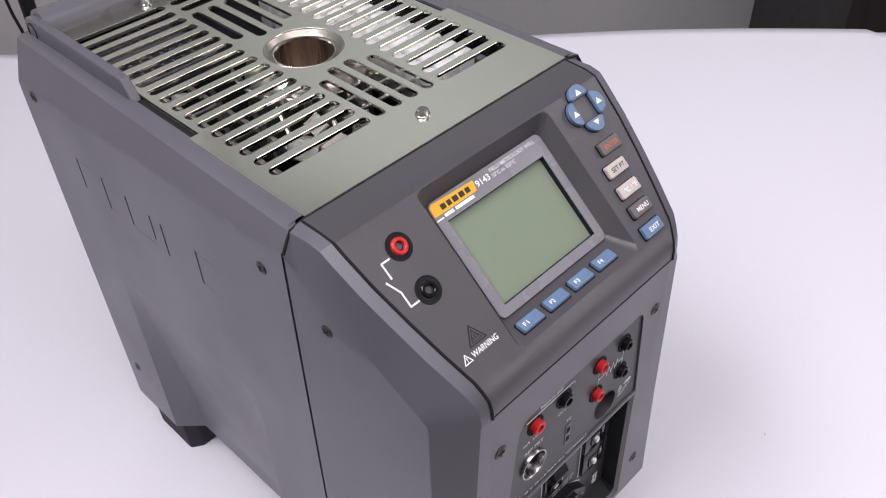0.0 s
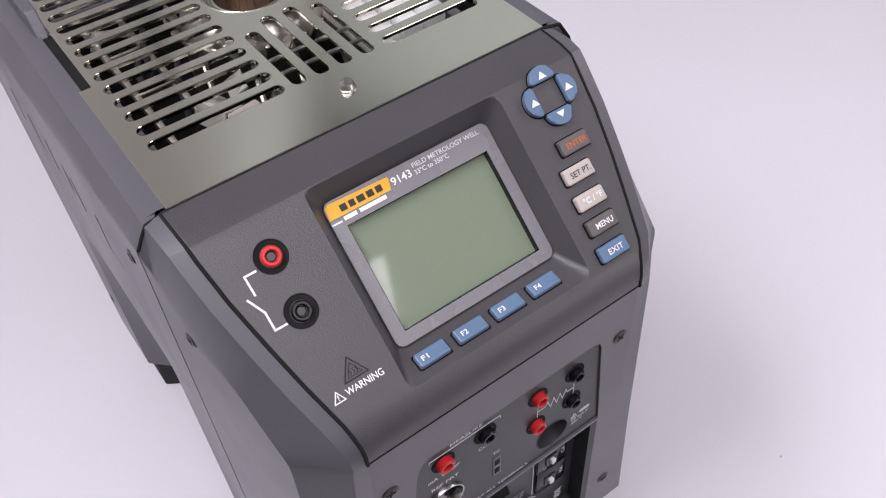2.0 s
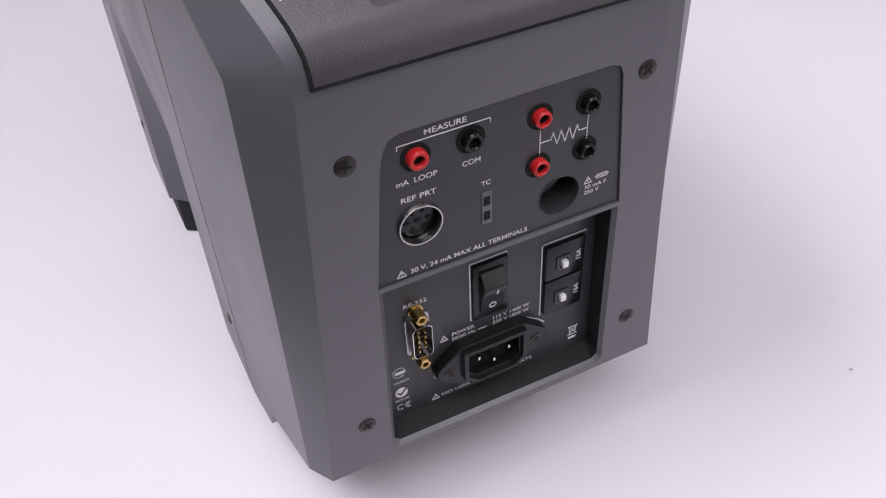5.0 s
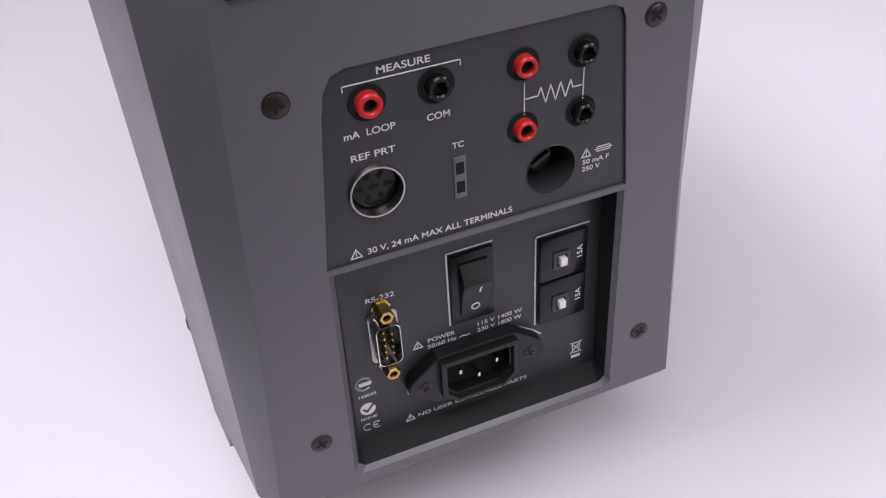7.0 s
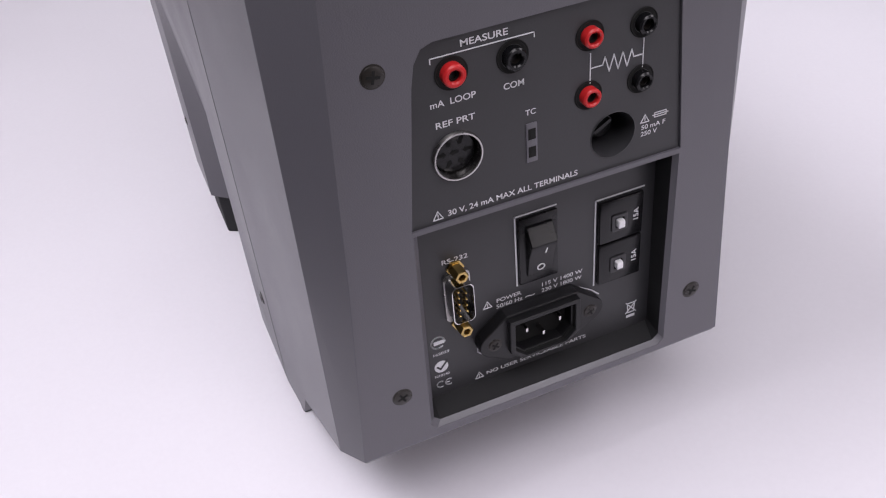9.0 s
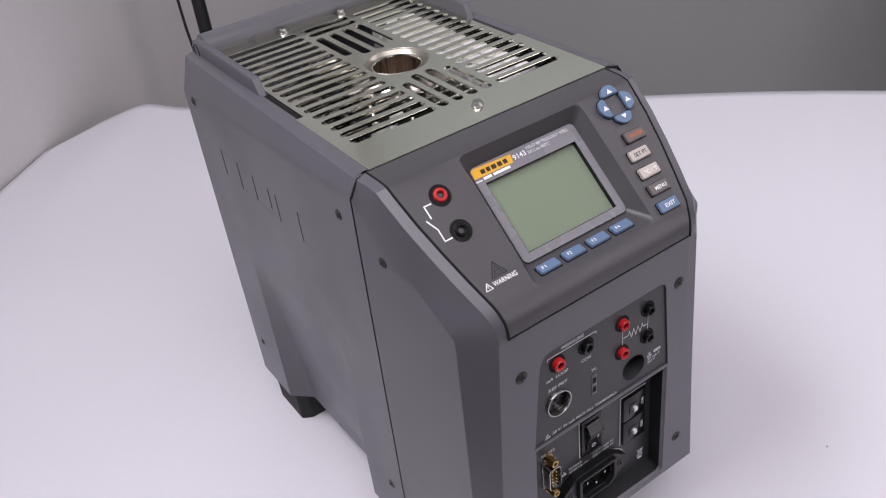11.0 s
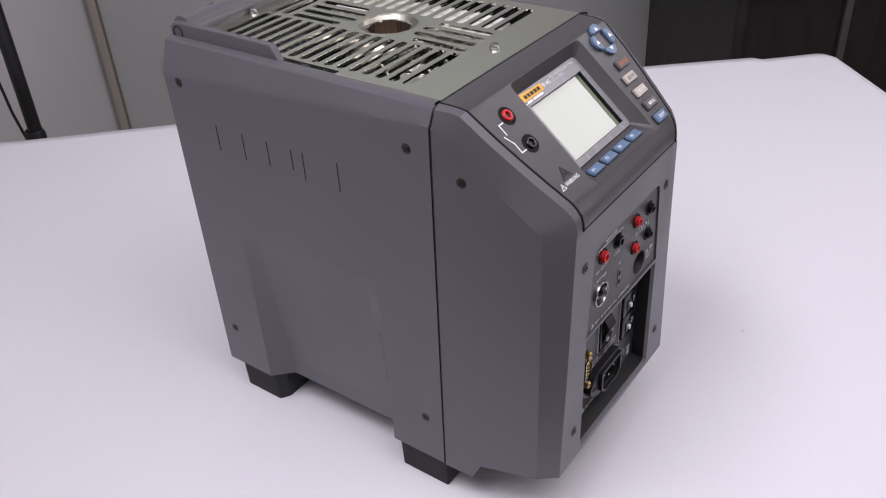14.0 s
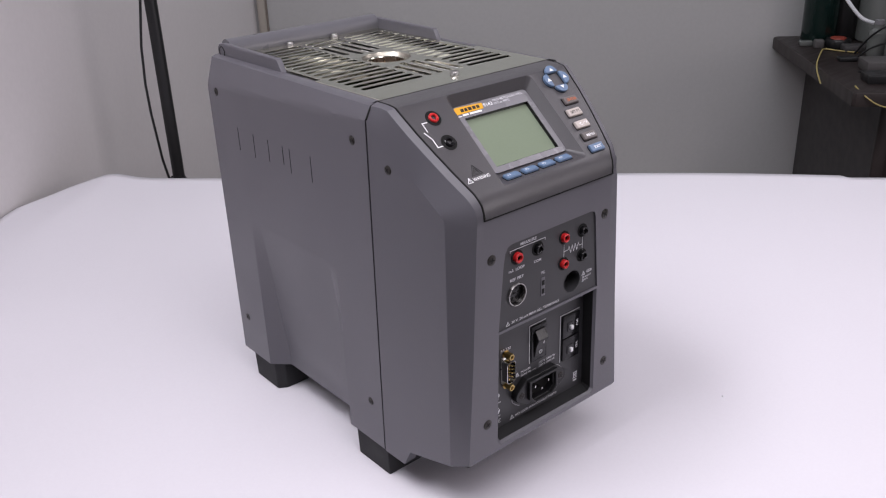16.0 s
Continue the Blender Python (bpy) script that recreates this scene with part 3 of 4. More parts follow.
for z, w in ((0.1676, 0.0012), (0.1612, 0.0014)):
    bm = bmesh.new()
    box(bm, (0.0836, z - 0.0018, 0.0003), (0.0862, z + 0.0020, 0.0005), MP)
    box(bm, (0.0849 - w / 2, z - 0.0012, 0.0004), (0.0849 + w / 2, z + 0.0012, 0.0006), MP)
    part("slot", bm, M_GAP, tc)

# print on the measuring panel
for s, x, z, w, h in (("MEASURE", 0.0706, 0.2024, 0.0150, 0.0021), ("mA  LOOP", 0.0596, 0.1856, 0.0146, 0.0021), ("COM", 0.0795, 0.1852, 0.0068, 0.0021), ("REF PRT", 0.0598, 0.1786, 0.0128, 0.0021), ("TC", 0.0848, 0.1745, 0.0036, 0.0019),
                      ("30 V, 24 mA MAX ALL TERMINALS", 0.0781, 0.1470, 0.0468, 0.0021), ("50 mA F", 0.1302, 0.1566, 0.0094, 0.0017), ("250 V", 0.1286, 0.1541, 0.0064, 0.0017)):
    lettering("print", s, MP @ Matrix.Translation((x, z, 0)), M_PRINT, measure_panel, w, h)
warning_sign("warning_sign", MP @ Matrix.Translation((0.0513, 0.1468, 0)), 0.0034, M_PRINT, measure_panel)
warning_sign("warning_sign", MP @ Matrix.Translation((0.1268, 0.1592, 0)), 0.0032, M_PRINT, measure_panel)
bm = bmesh.new()
stroke(bm, [(0.0536, 0.1995), (0.0536, 0.2010), (0.0866, 0.2010), (0.0866, 0.1995)], 0.0003, MP)
part("bracket_line", bm, M_PRINT, measure_panel)
bm = bmesh.new()
zig = [(0.1056, 0.1842), (0.1100, 0.1842)] + [(0.1108 + 0.0016 * k, 0.1842 + (0.0026 if k % 2 == 0 else -0.0026)) for k in range(7)] + [(0.1212, 0.1842), (0.1246, 0.1842)]
stroke(bm, zig, 0.00032, MP)
stroke(bm, [(0.1056, 0.1892), (0.1056, 0.1794)], 0.00032, MP)
stroke(bm, [(0.1246, 0.1894), (0.1246, 0.1798)], 0.00032, MP)
part("resistor_symbol", bm, M_PRINT, measure_panel)
bm = bmesh.new()
stroke(bm, [(0.1305, 0.1600), (0.1350, 0.1600), (0.1350, 0.1616), (0.1305, 0.1616), (0.1305, 0.1600)], 0.00025, MP)
stroke(bm, [(0.1298, 0.1608), (0.1357, 0.1608)], 0.00025, MP)
part("fuse_symbol", bm, M_PRINT, measure_panel)

# lower recess
INN = [(0.0452, 0.0585), (0.0452, 0.0585), (0.1404, 0.0572), (0.1410, 0.0585), (0.1400, 0.1405), (0.0462, 0.1405)]
bm = bmesh.new()
DEEP = 0.0115
rim = [[FRONT @ Vector((x, z, -0.0002)) for x, z in LOW + LOW[:1]], [FRONT @ Vector((x + (0.0020 if x < CX else -0.0012), z + (0.0014 if z < 0.1 else -0.0014), -0.0022)) for x, z in LOW + LOW[:1]]]
grid(bm, rim)
part("recess_rim", bm, M_CASE, unit)
bm = bmesh.new()
grid(bm, [rim[1], [FRONT @ Vector((x, z, -DEEP)) for x, z in INN + INN[:1]]])
part("recess_wall", bm, M_RECESS, unit, "black inner wall of the connector recess")
back_plate = sheet("connector_plate", [[(0.0440, 0.0570), (0.1414, 0.0560), (0.1408, 0.1420), (0.0440, 0.1420)]], 0.0015, at_front(0, 0, DEEP - 0.0001), M_FRONT, unit, "dark connector plate with white print")
LP = at_front(0.0011, -0.0017, DEEP - 0.0001)

# serial connector
m = LP @ Matrix.Translation((0.0580, 0.1062, 0))
bm = bmesh.new()
prism(bm, rounded(-0.0051, -0.0108, 0.0051, 0.0108, 0.0022), 0, 0.0009, m)
serial = part("serial_connector", bm, M_FLANGE, back_plate, "nine-pin serial plug with gold pins")
sh = rounded(-0.0042, -0.0084, 0.0042, 0.0084, 0.0022)
bm = bmesh.new()
rows = [[m @ Vector((x * k, y * k2, h)) for x, y in sh + sh[:1]] for k, k2, h in ((1.12, 1.06, 0.0009), (1.02, 1.01, 0.0022), (1.0, 1.0, 0.0060), (0.93, 0.965, 0.0061), (0.92, 0.96, 0.0012))]
grid(bm, rows)
part("shell", bm, M_CHROME, serial)
bm = bmesh.new()
prism(bm, [(x * 0.9, y * 0.95) for x, y in sh], 0.0008, 0.0016, m)
part("insert", bm, M_BLACK, serial)
for col, n in ((-0.0014, 5), (0.0014, 4)):
    for k in range(n):
        bm = bmesh.new()
        lathe(bm, [(0.0005, 0.0014), (0.0005, 0.0052), (0.0002, 0.0056), (0, 0.0056)], m @ Matrix.Translation((col, (k - (n - 1) / 2) * 0.00277, 0)), 8)
        part("pin", bm, M_GOLD, serial)
for y in (-0.0125, 0.0125):
    bm = bmesh.new()
    lathe(bm, [(0.0034, 0.0), (0.0034, 0.0008), (0.0027, 0.0009), (0.0027, 0.0062), (0.0024, 0.0066), (0.0015, 0.0066), (0.0013, 0.0062), (0.0013, 0.003), (0, 0.003)], m @ Matrix.Translation((0, y, 0)), 6)
    part("hex_standoff", bm, M_GOLD, serial, "gold hexagonal standoff")

# rocker switch
bm = bmesh.new()
box(bm, (0.0824, 0.1015, 0), (0.0980, 0.1305, 0.0016), LP, 0.0005)
switch = part("rocker_switch", bm, M_BLACK, back_plate, "black rocker switch")
bm = bmesh.new()
prof = [(0.1052, 0.0010), (0.1054, 0.0024), (0.1150, 0.0042), (0.1194, 0.0061), (0.1206, 0.0062), (0.1270, 0.0026), (0.1274, 0.0010)]
rr = [[LP @ Vector((x, z, h)) for z, h in prof] for x in (0.0850, 0.0955)]
vs = grid(bm, rr)
for row in vs:
    bm.faces.new(row)
part("rocker", bm, M_BLACK, switch, bevel=0.0004)
bm = bmesh.new()
stroke(bm, [(0.0901 + 0.0014 * math.cos(a * math.pi / 8), 0.1088 + 0.0014 * math.sin(a * math.pi / 8)) for a in range(17)], 0.0004, LP @ Matrix.Translation((0, 0.1088, 0.0031)) @ Matrix.Rotation(0.185, 4, "X") @ Matrix.Translation((0, -0.1088, 0)))
part("mark", bm, M_WHITE, switch)
bm = bmesh.new()
stroke(bm, [(0.0908, 0.1168), (0.0914, 0.1184)], 0.0004, LP @ Matrix.Translation((0, 0, 0.0056)))
part("mark", bm, M_WHITE, switch)
bm = bmesh.new()
stroke(bm, [(0.0979, 0.1314), (0.0817, 0.1314), (0.0817, 0.1010)], 0.0006, LP)
part("outline_print", bm, M_PRINT, back_plate)

# two circuit breakers
for z0, z1 in ((0.1079, 0.1264), (0.0886, 0.1072)):
    bm = bmesh.new()
    box(bm, (0.1150, z0, 0), (0.1334, z1, 0.0022), LP, 0.0007)
    br = part("circuit_breaker", bm, M_BLACK, back_plate, "black circuit breaker with white button")
    zc = (z0 + z1) / 2 - 0.0010
    bm = bmesh.new()
    o, i = rounded(0.1198, zc - 0.0036, 0.1264, zc + 0.0036, 0.0006), rounded(0.1212, zc - 0.0022, 0.1251, zc + 0.0022, 0.0005)
    grid(bm, [[LP @ Vector((x, z, h)) for x, z in pts + pts[:1]] for pts, h in ((o, 0.0022), (o, 0.0028), (i, 0.0028), (i, 0.0021))])
    part("collar", bm, M_FRONT, br)
    bm = bmesh.new()
    box(bm, (0.1218, zc - 0.0016, 0.0018), (0.1245, zc + 0.0016, 0.0044), LP, 0.0004)
    part("button", bm, M_WHITE, br, "white push button")
    lettering("rating", "15A", LP @ Matrix.Translation((0.1312, zc + 0.0010, 0.0022)) @ Matrix.Rotation(radians(90), 4, "Z"), M_PRINT, br, 0.0052, 0.0022)
bm = bmesh.new()
stroke(bm, [(0.1345, 0.1270), (0.1142, 0.1270), (0.1142, 0.0880)], 0.0006, LP)
part("outline_print", bm, M_PRINT, back_plate)

# mains inlet
m = at_front(0.0903, 0.0795, 0.0089)
ear = []
for cx, a0 in ((0.0202, -52), (-0.0202, 128)):
    ear += [(cx + 0.0054 * math.cos(radians(a0 + 13 * k)), 0.0054 * math.sin(radians(a0 + 13 * k))) for k in range(9)]
    side = 0.0112 if cx > 0 else -0.0098
    ear += [(math.copysign(0.0145, cx), side), (-math.copysign(0.0145, cx), side)]
inlet = sheet("mains_inlet", [ear, [(-0.0126, -0.0042), (-0.0082, -0.0084), (0.0082, -0.0084), (0.0126, -0.0042), (0.0126, 0.0084), (-0.0126, 0.0084)]], 0.0056, m @ Matrix.Translation((0, 0, 0.0030)), M_INLET, back_plate, "black mains power inlet", edge=0.0005)
o = [(-0.0148, -0.0050), (-0.0096, -0.0095), (0.0096, -0.0095), (0.0148, -0.0050), (0.0148, 0.0102), (-0.0148, 0.0102)]
i = [(-0.0126, -0.0042), (-0.0082, -0.0084), (0.0082, -0.0084), (0.0126, -0.0042), (0.0126, 0.0084), (-0.0126, 0.0084)]
bm = bmesh.new()
grid(bm, [[m @ Vector((x, y, h)) for x, y in pts + pts[:1]] for pts, h in ((o, 0.0030), (o, 0.0056), (i, 0.0057), (i, 0.0046))])
part("housing", bm, M_INLET, inlet, bevel=0.0005)
bm = bmesh.new()
grid(bm, [[m @ Vector((x, y, h)) for x, y in i + i[:1]] for h in (0.0046, -0.0020)])
bm.faces.new([bm.verts.new(m @ Vector((x, y, -0.0020))) for x, y in i])
part("cavity", bm, M_GAP, inlet)
for x, y in ((-0.0070, 0.0022), (0.0070, 0.0022), (0, -0.0020)):
    bm = bmesh.new()
    box(bm, (x - 0.0005, y - 0.0010, -0.0020), (x + 0.0005, y + 0.0010, 0.0036), m, 0.0002)
    part("pin", bm, M_CHROME, inlet)
for x in (-0.0202, 0.0202):
    cross_screw(inlet, m @ Matrix.Translation((x, 0, 0.0030)), 0.0026)
for line in ([(-0.0262, 0.0035), (-0.0262, -0.0037), (-0.0228, -0.0070), (-0.0190, -0.0094)], [(0.0150, 0.0120), (0.0228, 0.0070), (0.0262, 0.0037)]):
    bm = bmesh.new()
    stroke(bm, line, 0.0005, LP @ Matrix.Translation((0.0903, 0.0790, 0)))
    part("outline_print", bm, M_PRINT, back_plate)
for s, x, z, w, h in (("RS-232", 0.0582, 0.1214, 0.0098, 0.0020), ("POWER", 0.0781, 0.0962, 0.0102, 0.0018), ("50/60 Hz", 0.0782, 0.0934, 0.0108, 0.0018), ("115 V 1400 W", 0.1002, 0.0964, 0.0172, 0.0018), ("230 V 1800 W", 0.1002, 0.0936, 0.0172, 0.0018),
                      ("NO USER SERVICEABLE PARTS", 0.0890, 0.0621, 0.0440, 0.0018), ("162029", 0.0494, 0.0808, 0.0064, 0.0013), ("N10140", 0.0490, 0.0697, 0.0060, 0.0013)):
    lettering("print", s, LP @ Matrix.Translation((x, z, 0)), M_PRINT, back_plate, w, h)
lettering("print", "~", LP @ Matrix.Translation((0.0868, 0.0930, 0)), M_PRINT, back_plate, 0.0040, 0.0030)
warning_sign("warning_sign", LP @ Matrix.Translation((0.0694, 0.0952, 0)), 0.0034, M_PRINT, back_plate)
warning_sign("warning_sign", LP @ Matrix.Translation((0.0640, 0.0617, 0)), 0.0034, M_PRINT, back_plate)
# approval marks as plain shapes
bm = bmesh.new()
stroke(bm, [(0.0487 + 0.0027 * math.cos(a * math.pi / 10), 0.0870 + 0.0027 * math.sin(a * math.pi / 10)) for a in range(18)], 0.0006, LP)
box(bm, (0.0470, 0.0862, 0), (0.0512, 0.0878, 0.0002), LP)
part("approval_mark", bm, M_PRINT, back_plate)
bm = bmesh.new()
prism(bm, circle(0.0490, 0.0748, 0.0028, 24), 0, 0.0002, LP)
part("approval_disc", bm, M_PRINT, back_plate)
bm = bmesh.new()
stroke(bm, [(0.0475, 0.0750), (0.0486, 0.0738), (0.0512, 0.0768)], 0.0007, LP @ Matrix.Translation((0, 0, 0.0002)))
part("approval_tick", bm, M_FRONT, back_plate)
for cx, cut in ((0.0480, 0), (0.0515, 1)):
    bm = bmesh.new()
    stroke(bm, [(cx + 0.0015 * math.cos(a), 0.0658 + 0.0015 * math.sin(a)) for a in np.linspace(1.0, 5.2, 12)], 0.0004, LP)
    if cut:
        stroke(bm, [(cx - 0.0014, 0.0658), (cx, 0.0658)], 0.0004, LP)
    part("approval_arc", bm, M_PRINT, back_plate)
bm = bmesh.new()
stroke(bm, [(0.1306, 0.0668), (0.1302, 0.0716), (0.1336, 0.0716), (0.1332, 0.0668), (0.1306, 0.0668)], 0.0004, LP)
stroke(bm, [(0.1296, 0.0666), (0.1342, 0.0720)], 0.0004, LP)
stroke(bm, [(0.1342, 0.0666), (0.1296, 0.0720)], 0.0004, LP)
box(bm, (0.1300, 0.0642, 0), (0.1338, 0.0654, 0.0002), LP)
part("waste_bin_symbol", bm, M_PRINT, back_plate)

# ---- control panel ----
U0, U1, V0, V1 = 0.0520, 0.1310, 0.0005, 0.0735
bm = bmesh.new()
prof, edge_x = [], []
for p, x, xr in zip(PROFILE, PANEL_X, PANEL_XR):
    prof.append(p)
    edge_x.append((x, xr))
cut = [(0.004 + math.cos(SLOPE) * v, 0.2458 + math.sin(SLOPE) * v) for v in (V0, V1)]
ys = [p[0] for p in prof]
samples = sorted(zip(prof, edge_x)) + [(q, tuple(float(np.interp(q[0], ys, [e[n] for e in edge_x])) for n in (0, 1))) for q in cut]
samples = [s for s in samples if s[0] in cut or not (0.0035 < s[0][0] < 0.0585 and abs((s[0][0] - 0.004) * math.tan(SLOPE) + 0.2458 - s[0][1]) > 0.0008)]
samples.sort(key=lambda s: s[0][0])
rows = []
for (y, z), x in samples:
    if cut[0][0] <= y <= cut[1][0]:
        z = 0.2458 + (y - 0.004) * math.tan(SLOPE)
    rows.append([Vector((u, y, z)) for u in (x[0], 0.036, U0, 0.078, 0.105, U1, 0.147, x[1])])
vs = [[bm.verts.new(p) for p in r] for r in rows]
for a, b in zip(vs, vs[1:]):
    inside = a[0].co.y >= cut[0][0] - 1e-6 and b[0].co.y <= cut[1][0] + 1e-6
    for i in range(7):
        if not (inside and 2 <= i <= 4):
            bm.faces.new((a[i], a[i + 1], b[i + 1], b[i]))
for k in (0, -1):
    e = [v.co.copy() for v in (r[k] for r in vs)]
    grid(bm, [e, [p - Vector((0, -0.002, 0.003)) for p in e]])
e = [v.co.copy() for v in vs[0]]
grid(bm, [e, [p + Vector((0, 0.004, -0.0001)) for p in e]])
# sloping walls down to the display
FU0, FU1, FV0, FV1, DP = 0.0572, 0.1254, 0.0128, 0.0672, -0.0080
o, i = rounded(U0, V0, U1, V1, 0.0036), rounded(FU0, FV0, FU1, FV1, 0.0030)
for n, corner in enumerate(((U1, V1), (U0, V1), (U0, V0), (U1, V0))):
    fan = [bm.verts.new(PANEL @ Vector((x, y, 0))) for x, y in o[6 * n:6 * n + 6]]
    tip = bm.verts.new(PANEL @ Vector((*corner, 0)))
    for a, e in zip(fan, fan[1:]):
        bm.faces.new((tip, a, e))
grid(bm, [[PANEL @ Vector((x, y, h)) for x, y in pts + pts[:1]] for pts, h in ((o, 0.0), (i, DP))])
bmesh.ops.remove_doubles(bm, verts=bm.verts, dist=0.0001)
panel = part("control_panel", bm, M_PANEL, unit, "charcoal textured control panel", bevel=0.0012, smooth=30)
# dark joint round the panel
bm = bmesh.new()
for flip in (0, 1):
    pts = [Vector((x - 0.0003 + 0.0006 * flip, y, z - 0.0005)) for (y, z), x in zip(PROFILE, PANEL_XR if flip else PANEL_X)]
    tube(bm, pts, 0.0007, 8)
tube(bm, [(0.0302, -0.0006, 0.2299), (0.1513, -0.0006, 0.2299)], 0.0007, 8)
tube(bm, [(0.0118, 0.0779, 0.2950), (2 * CX - 0.0118, 0.0779, 0.2950)], 0.0007, 8)
part("panel_joint", bm, M_GAP, unit, "black joint round the control panel")
for flip in (0, 1):
    bm = bmesh.new()
    pts = [Vector((0.0013 + shoulder(0.078, z), 0.0828 - 0.0057 * (z - 0.0265) / 0.268 - 0.0003, z)) for z in (0.027, 0.1, 0.2, 0.270, 0.283)] + [Vector(p) for p in ((0.0012, 0.0773, 0.2858), (0.0036, 0.0777, 0.2896), (0.0060, 0.0779, 0.2934), (0.0118, 0.0779, 0.2947))]
    tube(bm, [mirror(p) for p in pts] if flip else pts, 0.0007, 8)
    part("case_joint", bm, M_GAP, unit, "black joint between front and side")

# display
frame_loop = rounded(FU0, FV0, FU1, FV1, 0.0030)
LU0, LU1, LV0, LV1 = 0.0620, 0.1208, 0.0172, 0.0574
lens = sheet("display_frame", [frame_loop, [(LU0, LV0), (LU1, LV0), (LU1, LV1), (LU0, LV1)]], 0.0022, at_panel(0, 0, DP + 0.0014), M_FRAME, panel, "grey display frame with yellow badge")
bm = bmesh.new()
prism(bm, [(LU0 - 0.001, LV0 - 0.001), (LU1 + 0.001, LV0 - 0.001), (LU1 + 0.001, LV1 + 0.001), (LU0 - 0.001, LV1 + 0.001)], DP - 0.0040, DP - 0.0014, PANEL)
part("display", bm, M_LCD, panel, "blank green-grey display")
bm = bmesh.new()
for a, b in (((LU0, LV1 - 0.0003), (LU1, LV1)), ((LU0, LV0), (LU1, LV0 + 0.0003)), ((LU0, LV0), (LU0 + 0.0003, LV1)), ((LU1 - 0.0003, LV0), (LU1, LV1))):
    box(bm, (*a, DP - 0.0016), (*b, DP + 0.0010), PANEL)
part("display_edge", bm, M_BLACK, panel)
FP = at_panel(0, 0, DP + 0.0014)
bm = bmesh.new()
prism(bm, [(0.0574, 0.0610), (0.0580, 0.0610), (0.0816, 0.0610), (0.0826, 0.0650), (0.0822, 0.0655), (0.0594, 0.0664), (0.0578, 0.0656)], 0, 0.0003, FP)
badge = part("badge", bm, M_YELLOW, panel, "yellow maker badge")
for x0, x1 in ((0.0625, 0.0650), (0.0660, 0.0682), (0.0692, 0.0720), (0.0730, 0.0756), (0.0766, 0.0790)):
    bm = bmesh.new()
    box(bm, (x0, 0.0622, 0.0003), (x1, 0.0645, 0.0005), FP)
    part("badge_bar", bm, M_INK, badge)
for x0, x1 in ((0.0573, 0.0612), (0.0622, 0.0672), (0.0684, 0.0790)):
    bm = bmesh.new()
    box(bm, (x0, 0.0591, 0.0), (x1, 0.0605 if x0 > 0.06 else 0.0597, 0.0002), FP)
    part("maker_bar", bm, M_WHITE, panel)
lettering("model_print", "9143", FP @ Matrix.Translation((0.0871, 0.0618, 0)), M_WHITE, panel, 0.0080, 0.0028)
lettering("print", "FIELD METROLOGY WELL", FP @ Matrix.Translation((0.1067, 0.0641, 0)), M_PRINT, panel, 0.0285, 0.0017)
lettering("print", "33°C to 350°C", FP @ Matrix.Translation((0.0994, 0.0616, 0)), M_PRINT, panel, 0.0143, 0.0017)


# keys
def key(name, pts, m, mat, label, high=0.0022):
    bm = bmesh.new()
    cx, cy = sum(p[0] for p in pts) / len(pts), sum(p[1] for p in pts) / len(pts)
    prism(bm, [(cx + (x - cx) * 1.10, cy + (y - cy) * 1.12) for x, y in pts], -0.0005, 0.0003, m)
    well = part(name, bm, M_BLACK, panel, label)
    bm = bmesh.new()
    prism(bm, pts, 0.0, high, m, 0.0008)
    cap = part("key_cap", bm, mat, well, smooth=12)
    return well


def oblong(w, h):
    return [(-w / 2 + 0.0006, -h / 2), (w / 2 - 0.0002, -h / 2), (w / 2, -h / 2 + 0.0005), (w / 2, h / 2 - 0.0006), (w / 2 - 0.0006, h / 2), (-w / 2 + 0.0006, h / 2), (-w / 2, h / 2 - 0.0006), (-w / 2, -h / 2 + 0.0006)]


RAMP = math.atan2(-DP, FV0 - V0)
ramp_m = PANEL @ Matrix.Translation((0, V0, 0)) @ Matrix.Rotation(-RAMP, 4, "X")
for k in range(4):
    m = ramp_m @ Matrix.Translation((0.0652 + 0.0161 * k, 0.0066, 0))
    w = key("function_key", oblong(0.0122, 0.0056), m, M_BLUEKEY, "blue function key")
    lettering("legend", "F%d" % (k + 1), m @ Matrix.Translation((-0.0028, -0.0011, 0.0022)), M_WHITE, w, 0.0026, 0.0019)
for name, u, v, mat, s, ink, wd, lab in (("enter_key", 0.1492, 0.0450, M_GREYKEY, "ENTER", M_ORANGE, 0.0092, "dark grey key with orange legend"), ("set_key", 0.1451, 0.0350, M_BEIGEKEY, "SET PT.", M_INK, 0.0092, "beige key with black legend"),
                                         ("unit_key", 0.1445, 0.0246, M_BEIGEKEY, "°C / °F", M_WHITE, 0.0086, "beige key with white legend"), ("menu_key", 0.1440, 0.0148, M_GREYKEY, "MENU", M_WHITE, 0.0078, "dark grey key with white legend"),
                                         ("exit_key", 0.1431, 0.0046, M_BLUEKEY, "EXIT", M_WHITE, 0.0068, "blue key with white legend")):
    m = at_panel(u, v)
    w = key(name, oblong(0.0128, 0.0060), m, mat, lab)
    lettering("legend", s, m @ Matrix.Translation((0.0005, -0.0011, 0.0022)), ink, w, wd, 0.0022)
